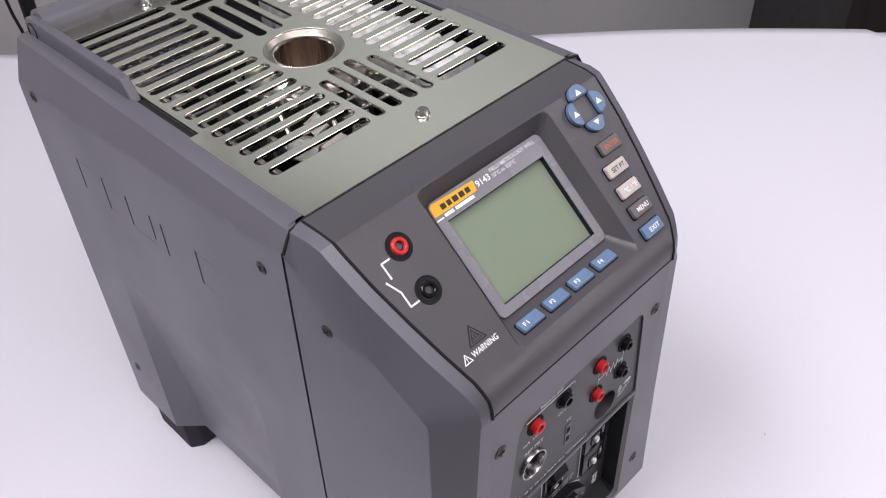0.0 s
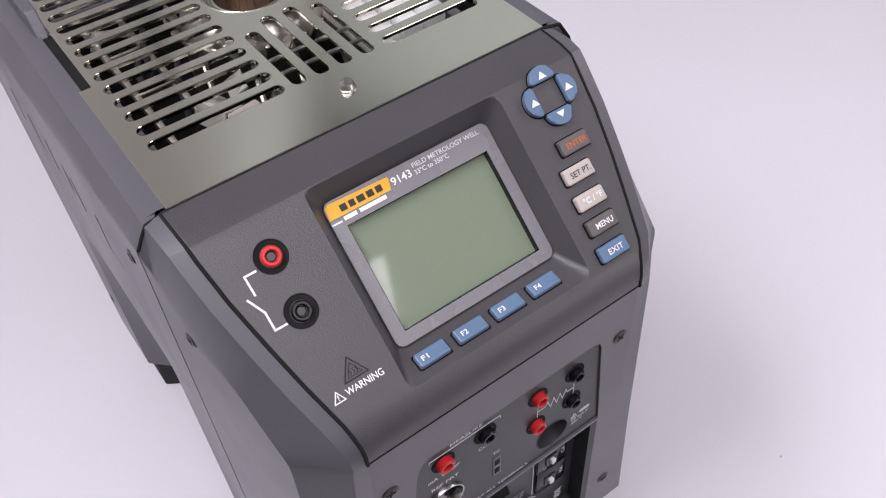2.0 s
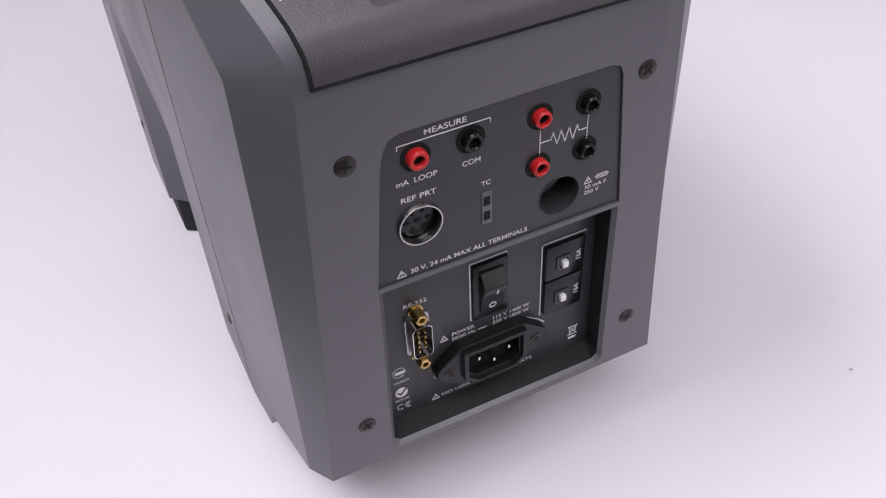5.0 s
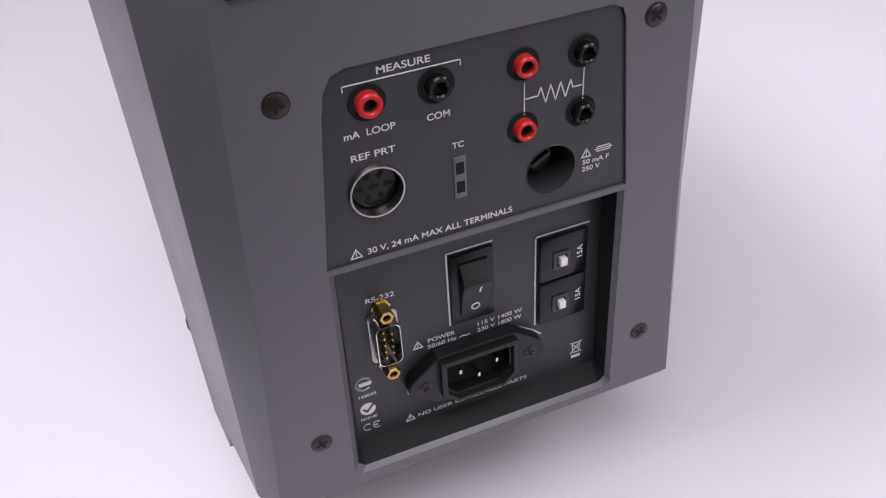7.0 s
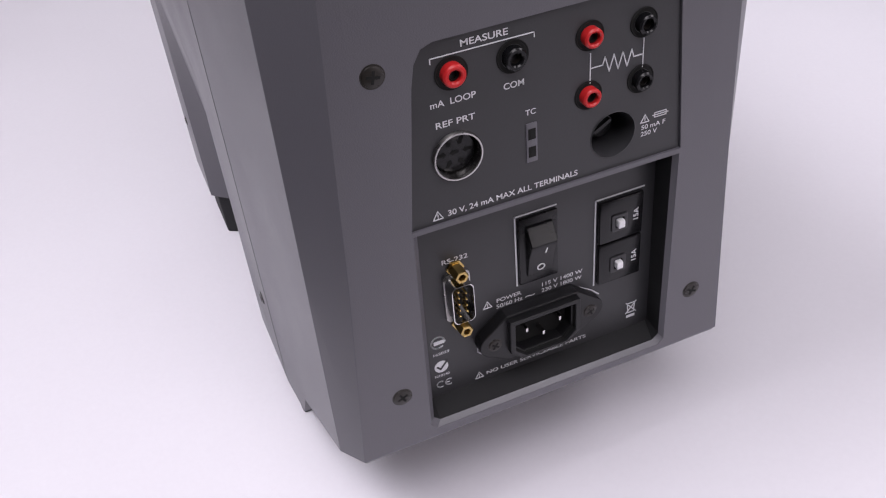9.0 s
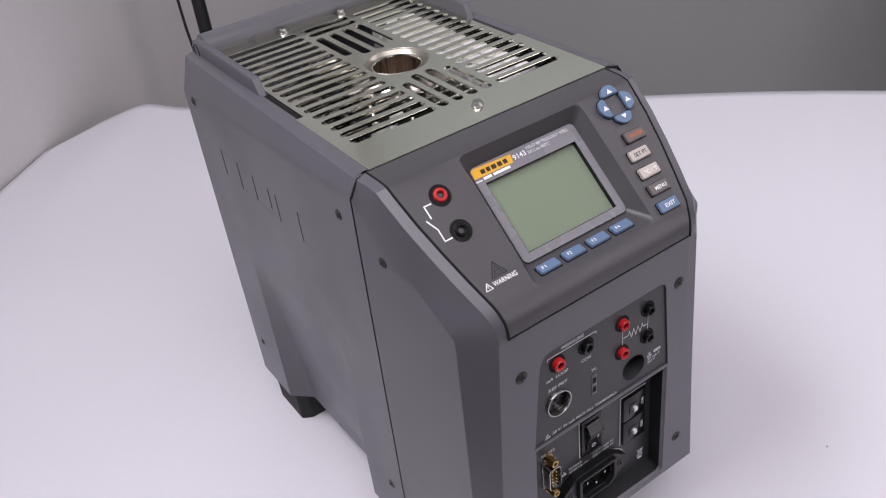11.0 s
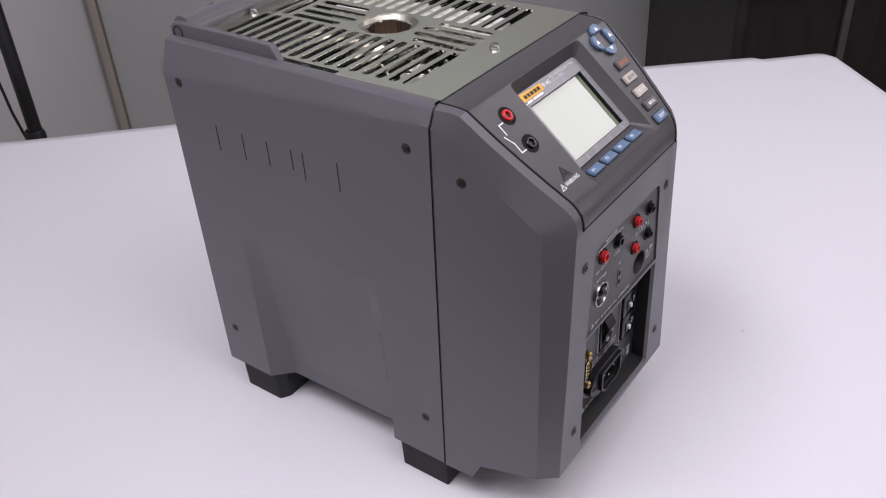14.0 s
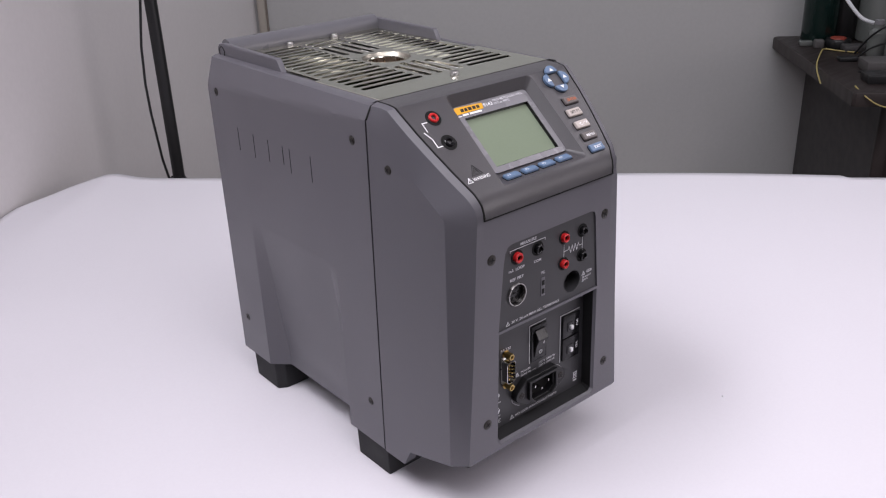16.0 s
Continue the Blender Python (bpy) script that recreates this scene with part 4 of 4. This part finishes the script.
# four arrow keys round a square: each is a segment of a disc
for ang, tri in ((90, 0), (0, -90), (180, 90), (270, 180)):
    m = at_panel(0.1497, 0.0641) @ Matrix.Rotation(radians(ang - 90), 4, "Z")
    pts = [(-0.0047, 0.0056), (0.0047, 0.0056)] + [(0.0056 * math.cos(radians(a)), 0.0064 + 0.0050 * math.sin(radians(a))) for a in range(0, 181, 10)]
    w = key("arrow_key", pts, m, M_BLUEKEY, "blue rounded arrow key")
    bm = bmesh.new()
    t = at_panel(0.1497, 0.0641) @ Matrix.Translation((0.0078 * math.cos(radians(ang)), 0.0078 * math.sin(radians(ang)), 0.0022))
    up = 1 if tri in (0, 90, -90) else -1
    if tri == 180:
        prism(bm, [(0.0, -0.0012), (0.0018, 0.0012), (-0.0018, 0.0012)], 0, 0.0002, t)
    else:
        prism(bm, [(-0.0018, -0.0012), (0.0018, -0.0012), (0.0, 0.0014)], 0, 0.0002, t)
    part("legend", bm, M_WHITE, w)

# two banana sockets and the switch symbol
for v, mat, lab in ((0.0600, M_RED, "red banana socket"), (0.0405, M_BLACK, "black banana socket")):
    socket(panel, at_panel(0.0333, v), mat, lab, r=0.0035, rim=0.0057, proud=0.0016, hole=0.0019)
bm = bmesh.new()
stroke(bm, [(0.0267, 0.0582), (0.0229, 0.0582), (0.0231, 0.0518)], 0.0007, PANEL)
part("switch_symbol", bm, M_WHITE, panel)
bm = bmesh.new()
stroke(bm, [(0.0203, 0.0513), (0.0232, 0.0455), (0.0233, 0.0392), (0.0273, 0.0392)], 0.0007, PANEL)
part("switch_symbol", bm, M_WHITE, panel)
m = at_panel(0.0386, 0.0136)
bm = bmesh.new()
stroke(bm, [(-0.0044, 0), (0.0044, 0), (0, 0.0072), (-0.0044, 0)], 0.0004, m)
for x in (-0.0012, 0, 0.0012):
    stroke(bm, [(x - 0.0002, 0.0014), (x + 0.0003, 0.0022), (x - 0.0003, 0.0030), (x + 0.0002, 0.0034)], 0.0002, m)
stroke(bm, [(-0.0026, 0.0009), (0.0026, 0.0009), (0, 0.0052), (-0.0026, 0.0009)], 0.00022, m)
part("hot_surface_sign", bm, M_RECESS, panel)
warning_sign("warning_sign", at_panel(0.0302, 0.0094), 0.0040, M_WHITE, panel)
lettering("print", "WARNING", at_panel(0.0402, 0.0098), M_WHITE, panel, 0.0140, 0.0024)

# ---- slotted steel top ----
ZT = 0.2957


def slot(x0, x1, y0, y1):
    r = min(x1 - x0, y1 - y0) / 2
    return rounded(x0, y0, x1, y1, r * 0.98, 4)


HX, HY = 0.0947, 0.1780
loops = [[(0.0142, 0.0785), (2 * CX - 0.0142, 0.0785), (2 * CX - 0.0142, 0.1540), (2 * CX - 0.0190, 0.1540), (2 * CX - 0.0190, 0.2880), (0.0190, 0.2880), (0.0190, 0.1540), (0.0142, 0.1540)]]
for k in range(17):
    y = 0.1090 + 0.0098 * k
    loops.append(slot(0.0212, 0.0738, y - 0.0031, y + 0.0031))
    loops.append(slot(0.1165, 0.1606, y - 0.0031, y + 0.0031))
    if k > 14:
        loops.append(slot(0.0775, 0.1128, y - 0.0031, y + 0.0031))
for k, cutoff in enumerate((0.1475, 0.1535, 0.1535, 0.1485)):
    x = 0.0800 + 0.0098 * k
    loops.append(slot(x - 0.0031, x + 0.0031, 0.1065, cutoff))
    loops.append(slot(x - 0.0031, x + 0.0031, 2 * HY - cutoff - 0.0005, 0.2485))
loops.append(circle(HX, HY, 0.0190, 48))
plate = sheet("slotted_plate", loops, 0.0018, Matrix.Translation((0, 0, ZT)), M_STEEL, unit, "slotted zinc-plated steel top plate", edge=0.0003)
for ends in (((0.0145, 0.0785), (2 * CX - 0.0145, 0.0785)), ((0.0145, 0.0785), (0.0145, 0.1540)), ((2 * CX - 0.0145, 0.0785), (2 * CX - 0.0145, 0.1540)), ((0.0192, 0.1550), (0.0192, 0.2870))):
    bm = bmesh.new()
    tube(bm, [(x, y, ZT - 0.0004) for x, y in ends], 0.0004, 8)
    part("plate_edge", bm, M_FLANGE, plate, "bright cut edge")
bm = bmesh.new()
lathe(bm, [(0.0195, 0.0000), (0.0192, 0.0002), (0.0187, -0.0003), (0.0178, -0.0020), (0.0168, -0.0029), (0.0150, -0.0031)], Matrix.Translation((HX, HY, ZT)), 64)
part("well_rim", bm, M_RIM, unit, "pressed steel rim of the well")
bm = bmesh.new()
lathe(bm, [(0.0156, -0.0032), (0.0155, -0.0026), (0.0151, -0.0023), (0.0146, -0.0024), (0.0143, -0.0030)], Matrix.Translation((HX, HY, ZT)), 64)
part("well_lip", bm, M_STEEL, unit, "bright turned lip of the well tube")
bm = bmesh.new()
lathe(bm, [(0.0143, -0.0030), (0.0142, -0.0230), (0.0136, -0.0240), (0.0128, -0.0270), (0, -0.0270)], Matrix.Translation((HX, HY, ZT)), 64)
part("well_tube", bm, M_WELL, unit, "heat-tinted bronze well tube")
bm = bmesh.new()
lathe(bm, [(0.0120, -0.0269), (0.0118, -0.0262), (0, -0.0262)], Matrix.Translation((HX, HY, ZT)), 40)
insert = part("well_insert", bm, M_BRASS, unit, "golden insert with drilled holes")
for a in range(6):
    bm = bmesh.new()
    x, y = (HX + 0.0075 * math.cos(a * 1.2566 + 0.5), HY + 0.0075 * math.sin(a * 1.2566 + 0.5)) if a else (HX, HY)
    lathe(bm, [(0.0019, 0.00005), (0.0016, 0.0001), (0, 0.0001)], Matrix.Translation((x, y, ZT - 0.0262)), 16)
    part("drilled_hole", bm, M_GAP, insert)
for x, y in ((0.0912, 0.0940), (0.0695, 0.2770), (0.1135, 0.2765)):
    bm = bmesh.new()
    m = Matrix.Translation((x, y, ZT))
    m = m @ Matrix.Scale(0.82, 4)
    lathe(bm, [(0.0041, 0), (0.0041, 0.0005), (0.0037, 0.0008), (0.0034, 0.0022), (0.0028, 0.0031), (0.0018, 0.0034), (0, 0.0034)], m, 20)
    sc = part("plate_screw", bm, M_FLANGE, plate, "bright domed screw")
    bm = bmesh.new()
    for k in range(4):
        box(bm, (-0.0030, -0.0004, 0.0022), (0.0030, 0.0004, 0.0036), m @ Matrix.Rotation(radians(45 * k + 12), 4, "Z"), 0.0002)
    part("serration", bm, M_FLANGE, sc)

# what shows through the slots
bm = bmesh.new()
lathe(bm, [(0.0190, -0.0030), (0.0225, -0.0034), (0.0262, -0.0050), (0.0292, -0.0085), (0.0305, -0.0150), (0.0305, -0.045)], Matrix.Translation((HX, HY, ZT)), 48)
part("heater_shell", bm, M_INNER, unit, "round polished steel heater shell under the plate")
for k in range(9):
    # bright clips standing round the shell
    a = radians(150 + 18 * k)
    m = Matrix.Translation((HX + 0.0325 * math.cos(a), HY + 0.0325 * math.sin(a), ZT - 0.012)) @ Matrix.Rotation(a, 4, "Z") @ Matrix.Rotation(0.5, 4, "Y")
    bm = bmesh.new()
    box(bm, (-0.0006, -0.0034, -0.012), (0.0006, 0.0034, 0.006), m, 0.0003)
    part("shell_clip", bm, M_INNER, unit)
for x, z in ((0.0335, 0.0125), (0.0495, 0.0150), (0.1175, 0.0120)):
    bm = bmesh.new()
    box(bm, (x - 0.0012, 0.106, ZT - z - 0.003), (x + 0.0012, 0.214, ZT - z), bevel=0.0003)
    part("inner_rail", bm, M_INNER, unit)
for k in range(5):
    bm = bmesh.new()
    y = 0.1425 + 0.0150 * k
    box(bm, (0.0335, y - 0.0009, ZT - 0.0152), (0.0495, y + 0.0009, ZT - 0.0134), bevel=0.0003)
    part("cross_rail", bm, M_INNER, unit)
for y, z in ((0.1155, 0.0080), (0.1275, 0.0090), (0.1390, 0.0100)):
    bm = bmesh.new()
    tube(bm, [(0.0745, y, ZT - z), (0.1185, y, ZT - z)], 0.0011, 10)
    part("cross_rod", bm, M_FLANGE, unit)
for x, y, w, d, turn, tilt in ((0.0560, 0.1285, 0.0120, 0.0150, 0.35, 0.45), (0.0660, 0.1365, 0.0080, 0.0120, -0.25, -0.5), (0.1255, 0.1215, 0.0050, 0.0120, 0.2, -0.6), (0.1330, 0.1130, 0.0060, 0.0080, -0.4, 0.5), (0.0410, 0.2005, 0.0140, 0.0060, 0.2, 0.4)):
    bm = bmesh.new()
    m = Matrix.Translation((x, y, ZT - 0.0115)) @ Matrix.Rotation(turn, 4, "Z") @ Matrix.Rotation(tilt, 4, "Y")
    box(bm, (-w / 2, -d / 2, -0.0007), (w / 2, d / 2, 0.0007), m, 0.0003)
    box(bm, (-w / 2, -d / 2, -0.0080), (-w / 2 + 0.0012, d / 2, 0.0), m, 0.0003)
    part("bracket", bm, M_EDGE, unit, "bright bent inner bracket")
bm = bmesh.new()
box(bm, (0.0535, 0.1130, ZT - 0.024), (0.0665, 0.1188, ZT - 0.0075), Matrix.Translation((0.060, 0.116, 0)) @ Matrix.Rotation(0.15, 4, "Z") @ Matrix.Translation((-0.060, -0.116, 0)), bevel=0.001)
part("terminal", bm, M_BEIGEKEY, unit, "buff terminal block")
for x, y in ((0.0715, 0.1095), (0.0742, 0.1175)):
    bm = bmesh.new()
    lathe(bm, [(0.0026, -0.020), (0.0026, -0.009), (0.0020, -0.008), (0.0012, -0.008), (0.0012, -0.0095), (0, -0.0095)], Matrix.Translation((x, y, ZT)), 16)
    part("terminal_stud", bm, M_RIM, unit)
for k in range(12):
    for c in range(3):
        bm = bmesh.new()
        e = random.uniform(-0.0012, 0.0012)
        y, x, top = 0.1225 + 0.0112 * k, 0.1235 + 0.0112 * c, ZT - 0.0060 - 0.0012 * (2 - c) - abs(e)
        box(bm, (x, y + e * 0.4, ZT - 0.026), (x + 0.0104, y + 0.0104 + e * 0.4, top), bevel=0.0022)
        part("insulation_block", bm, M_CERAMIC, unit, "white insulation block under the slots")
for x0, x1, h in ((0.0200, 0.0265, 0.012), (0.1590, 0.1640, 0.014)):
    bm = bmesh.new()
    box(bm, (x0, 0.080, ZT - h - 0.030), (x1, 0.210, ZT - h))
    part("inner_flange", bm, M_FRAME, unit)
for k in range(9):
    bm = bmesh.new()
    y = 0.222 + 0.006 * k
    box(bm, (0.024, y, ZT - 0.0130), (0.074, y + 0.0018, ZT - 0.0100))
    part("fan_guard_bar", bm, M_CASE, unit)
    bm = bmesh.new()
    box(bm, (0.025 + 0.0058 * k, 0.220, ZT - 0.0135), (0.0266 + 0.0058 * k, 0.276, ZT - 0.0105))
    part("fan_guard_bar", bm, M_CASE, unit)
for k, (x, y) in enumerate(((0.046, 0.160), (0.060, 0.168), (0.044, 0.190), (0.088, 0.140), (0.104, 0.130), (0.070, 0.140), (0.036, 0.176))):
    bm = bmesh.new()
    tube(bm, [(x, y - 0.02, ZT - 0.024), (x + 0.004, y - 0.006, ZT - 0.013), (x + 0.010, y + 0.010, ZT - 0.015), (x + 0.014, y + 0.022, ZT - 0.028)], 0.0014, 8)
    part("lead_wire", bm, M_RIM if k % 2 else M_RUBBER, unit)

# rims and carrying bar at the back of the top
# Black boxes fill the side gaps, their depth shade put in as colour.
bm = bmesh.new()
box(bm, (0.0149, 0.1543, 0.2800), (0.0189, 0.2000, 0.2936))
part("top_gap_fill", bm, M_GAP, unit, "black filler in the gap beside the plate, for its shade")
bm = bmesh.new()
box(bm, (2 * CX - 0.0189, 0.1543, 0.2800), (2 * CX - 0.0149, 0.2000, 0.2936))
part("top_gap_fill", bm, M_GAP, unit, "black filler in the gap beside the plate, for its shade")
for flip in (0, 1):
    bm = bmesh.new()
    pts = [(0.1980, 0.2935), (0.2048, 0.3038), (0.2860, 0.3046), (0.2940, 0.3036), (0.2968, 0.3000), (0.2968, 0.2935)]
    x0, x1 = (2 * CX - 0.0185, 2 * CX - 0.0135) if flip else (0.0135, 0.0185)
    m = frame_at((0, 0, 0), (0, 1, 0), (0, 0, 1))
    prism(bm, pts, x0, x1, m)
    rim = part("top_rim", bm, M_CASE, unit, bevel=0.0010)
    bm = bmesh.new()
    xx = x1 if flip else x0
    s = 1 if flip else -1
    lathe(bm, [(0.0046, -0.0002), (0.0046, 0.0003), (0.0040, 0.0004), (0.0036, -0.0001), (0, -0.0001)], frame_at((xx, 0.2895, 0.2975), (0, s, 0), (0, 0, 1)), 20)
    part("bar_bolt", bm, M_BLACK, rim)
bm = bmesh.new()
tube(bm, [(0.0180, 0.2895, 0.2982), (2 * CX - 0.0180, 0.2895, 0.2982)], 0.0088, 32)
part("carrying_bar", bm, M_BAR, unit, "grey round carrying bar", smooth=60)
bm = bmesh.new()
box(bm, (0.0185, 0.2860, 0.2890), (2 * CX - 0.0185, 0.2960, 0.2948), bevel=0.0008)
part("rear_ledge", bm, M_CASE, unit)

# ---- behind the table ----
stand = thing("lamp_stand", room(-0.541, 0.88, ZF), "black metal lamp stand behind the table", "lamp stand")
bm = bmesh.new()
tube(bm, [room(-0.545, 0.88, ZF + 0.02), room(-0.5395, 0.88, 0.9)], 0.0098, 20)
part("pole", bm, M_STAND, stand)
bm = bmesh.new()
lathe(bm, [(0.0105, 0), (0.0150, 0.002), (0.0150, 0.030), (0.0125, 0.036), (0.0105, 0.036)], Matrix.Translation(room(-0.545, 0.88, -0.086)), 20)
part("collar", bm, M_STAND, stand)
for a in (20, 140, 260):
    bm = bmesh.new()
    d = Vector((math.cos(radians(a)), math.sin(radians(a)), 0)) * 0.12
    base = room(-0.545, 0.88, ZF)
    tube(bm, [base + Vector((0, 0, 0.30)), base + d + Vector((0, 0, 0.01))], 0.006, 10)
    part("leg", bm, M_STAND, stand)
bm = bmesh.new()
cab = [(-0.546, 0.60), (-0.552, 0.40), (-0.556, 0.24), (-0.567, 0.17), (-0.571, 0.11), (-0.570, 0.06), (-0.564, -0.018), (-0.557, -0.058), (-0.553, -0.12)]
tube(bm, [room(r, 0.875, z) for r, z in cab], 0.0022, 8)
part("cable", bm, M_STAND, stand, "thin black cable hanging beside the pole")

desk = thing("desk", room(1.2, 1.6, ZF), "dark stained wooden desk with cluttered top", "desk")
bm = bmesh.new()
pts = [(0.680, 1.284), (2.3, 1.284), (2.3, 1.845), (0.660, 1.845), (0.652, 1.836), (0.674, 1.290)]
prism(bm, pts, -0.052, -0.024, MR, 0.003)
part("desktop", bm, M_DESK, desk)
bm = bmesh.new()
prism(bm, [(0.775, 1.41), (0.800, 1.41), (0.772, 1.845), (0.745, 1.845)], ZF, -0.052, MR)
part("side_board", bm, M_DESKSIDE, desk, "dark grey side board")
bm = bmesh.new()
box(bm, (0.80, 1.415, ZF), (2.2, 1.435, -0.052), MR)
part("front_board", bm, M_DESK, desk)
bm = bmesh.new()
box(bm, (0.775, 1.400, ZF), (0.800, 1.414, -0.052), MR, 0.002)
part("corner_post", bm, M_DESK, desk)

bm = bmesh.new()
box(bm, (1.030, 1.404, ZF), (1.048, 1.4148, -0.056), MR, 0.002)
part("edge_strip", bm, M_DULL, desk, "grey upright edge strip")

# clutter on the desk
ZD = -0.024


def jar(name, r, s, rad, h, mat, label, cap=None):
    ob = thing(name, room(r, s, ZD), label, name.replace("_", " "))
    bm = bmesh.new()
    lathe(bm, [(0, 0), (rad * 0.95, 0), (rad, 0.004), (rad, h * 0.68), (rad * 0.92, h * 0.76), (rad * 0.5, h * 0.86), (rad * 0.45, h)], Matrix.Translation(room(r, s, ZD)), 24)
    part("body", bm, mat, ob)
    bm = bmesh.new()
    lathe(bm, [(rad * 0.52, h * 0.98), (rad * 0.52, h * 1.10), (0, h * 1.10)], Matrix.Translation(room(r, s, ZD)), 20)
    part("cap", bm, cap or M_STAND, ob)
    return ob


jar("bottle", 0.738, 1.765, 0.040, 0.26, M_BOTTLE, "tall dark green bottle standing on the desk")
jar("bottle", 0.800, 1.800, 0.034, 0.21, M_STAND, "dark bottle at the back of the desk")
jar("canister", 0.890, 1.780, 0.060, 0.19, M_GLASS, "pale grey plastic canister at the back of the desk", M_FRAME)
jar("jar", 0.820, 1.610, 0.020, 0.072, M_GLASS, "small clear glass jar with pale lid", M_FRAME)
jar("jar", 0.838, 1.555, 0.018, 0.060, M_GLASS, "small clear glass jar with pale lid", M_FRAME)
jar("jar", 0.880, 1.640, 0.022, 0.085, M_DULL, "grey plastic jar on the desk", M_DULL)
tin = thing("tin", room(0.768, 1.708, ZD), "low black tin with a red disc on its lid", "tin")
bm = bmesh.new()
lathe(bm, [(0, 0), (0.027, 0), (0.029, 0.004), (0.029, 0.016), (0.027, 0.020), (0, 0.020)], Matrix.Translation(room(0.768, 1.708, ZD)), 28)
part("body", bm, M_STAND, tin)
bm = bmesh.new()
lathe(bm, [(0.018, 0.020), (0.017, 0.0225), (0, 0.0225)], Matrix.Translation(room(0.768, 1.708, ZD)), 24)
part("disc", bm, M_DISC, tin, "red disc")
for r, s, w, d, h, mat, lab in ((0.700, 1.728, 0.030, 0.020, 0.012, M_GLASS, "small pale plug on the desk"), (0.722, 1.700, 0.022, 0.018, 0.020, M_DULL, "small grey plug on the desk"), (0.712, 1.768, 0.024, 0.016, 0.024, M_DESKSIDE, "small dark plug on the desk"),
                                (0.795, 1.660, 0.060, 0.040, 0.014, M_DESKSIDE, "flat dark case on the desk"), (0.790, 1.470, 0.085, 0.060, 0.024, M_DULL, "grey metal box on the desk"), (0.775, 1.372, 0.110, 0.050, 0.018, M_STAND, "low black tray on the desk"),
                                (0.862, 1.440, 0.050, 0.050, 0.050, M_DESKSIDE, "dark box on the desk"), (0.745, 1.560, 0.040, 0.026, 0.010, M_STAND, "flat black adapter on the desk"), (0.870, 1.700, 0.050, 0.040, 0.030, M_STAND, "black box on the desk"), (0.850, 1.500, 0.036, 0.030, 0.028, M_GLASS, "small pale carton on the desk")):
    bm = bmesh.new()
    box(bm, (r - w / 2, s - d / 2, ZD), (r + w / 2, s + d / 2, ZD + h), MR, 0.003)
    tagged(part("box", bm, mat), lab, "box")
for pts, rad, mat, lab in (([(0.664, 1.46, -0.050), (0.660, 1.48, -0.030), (0.672, 1.53, -0.0215), (0.705, 1.62, -0.018), (0.727, 1.667, -0.020), (0.755, 1.650, -0.021), (0.790, 1.630, -0.021)], 0.0016, M_LEAD, "thin yellowish cable over the desk edge"),
                           ([(0.690, 1.330, -0.022), (0.697, 1.280, -0.032), (0.730, 1.276, -0.050), (0.790, 1.277, -0.056), (0.860, 1.280, -0.040), (0.90, 1.32, -0.0215)], 0.0014, M_LEAD, "pale cable hanging along the desk front"),
                           ([(0.775, 1.74, 0.090), (0.760, 1.70, 0.105), (0.765, 1.66, 0.085), (0.790, 1.64, 0.055), (0.815, 1.63, 0.045)], 0.0042, M_PRINT, "thick white lead on the desk"),
                           ([(0.780, 1.62, -0.021), (0.800, 1.58, 0.03), (0.840, 1.56, 0.055), (0.90, 1.55, 0.03), (0.93, 1.53, -0.021)], 0.0025, M_STAND, "looped black lead on the desk"),
                           ([(0.760, 1.56, -0.021), (0.790, 1.54, 0.01), (0.830, 1.50, 0.025), (0.88, 1.47, -0.021)], 0.0022, M_STAND, "looped black lead on the desk"),
                           ([(0.735, 1.45, -0.0215), (0.760, 1.42, -0.018), (0.80, 1.41, -0.012), (0.85, 1.38, -0.0215)], 0.0022, M_STAND, "black lead lying on the desk")):
    bm = bmesh.new()
    # smooth the run of the lead
    P = [Vector(p) for p in pts]
    line = []
    for k in range(len(P) - 1):
        a, b, c, d = P[max(k - 1, 0)], P[k], P[k + 1], P[min(k + 2, len(P) - 1)]
        for t in np.linspace(0, 1, 7)[:-1]:
            t = float(t)
            line.append(0.5 * ((2 * b) + (c - a) * t + (2 * a - 5 * b + 4 * c - d) * t * t + (3 * b - a - 3 * c + d) * t ** 3))
    line.append(P[-1])
    tube(bm, [room(*p) for p in line], rad, 8)
    tagged(part("cable", bm, mat), lab, "cable")
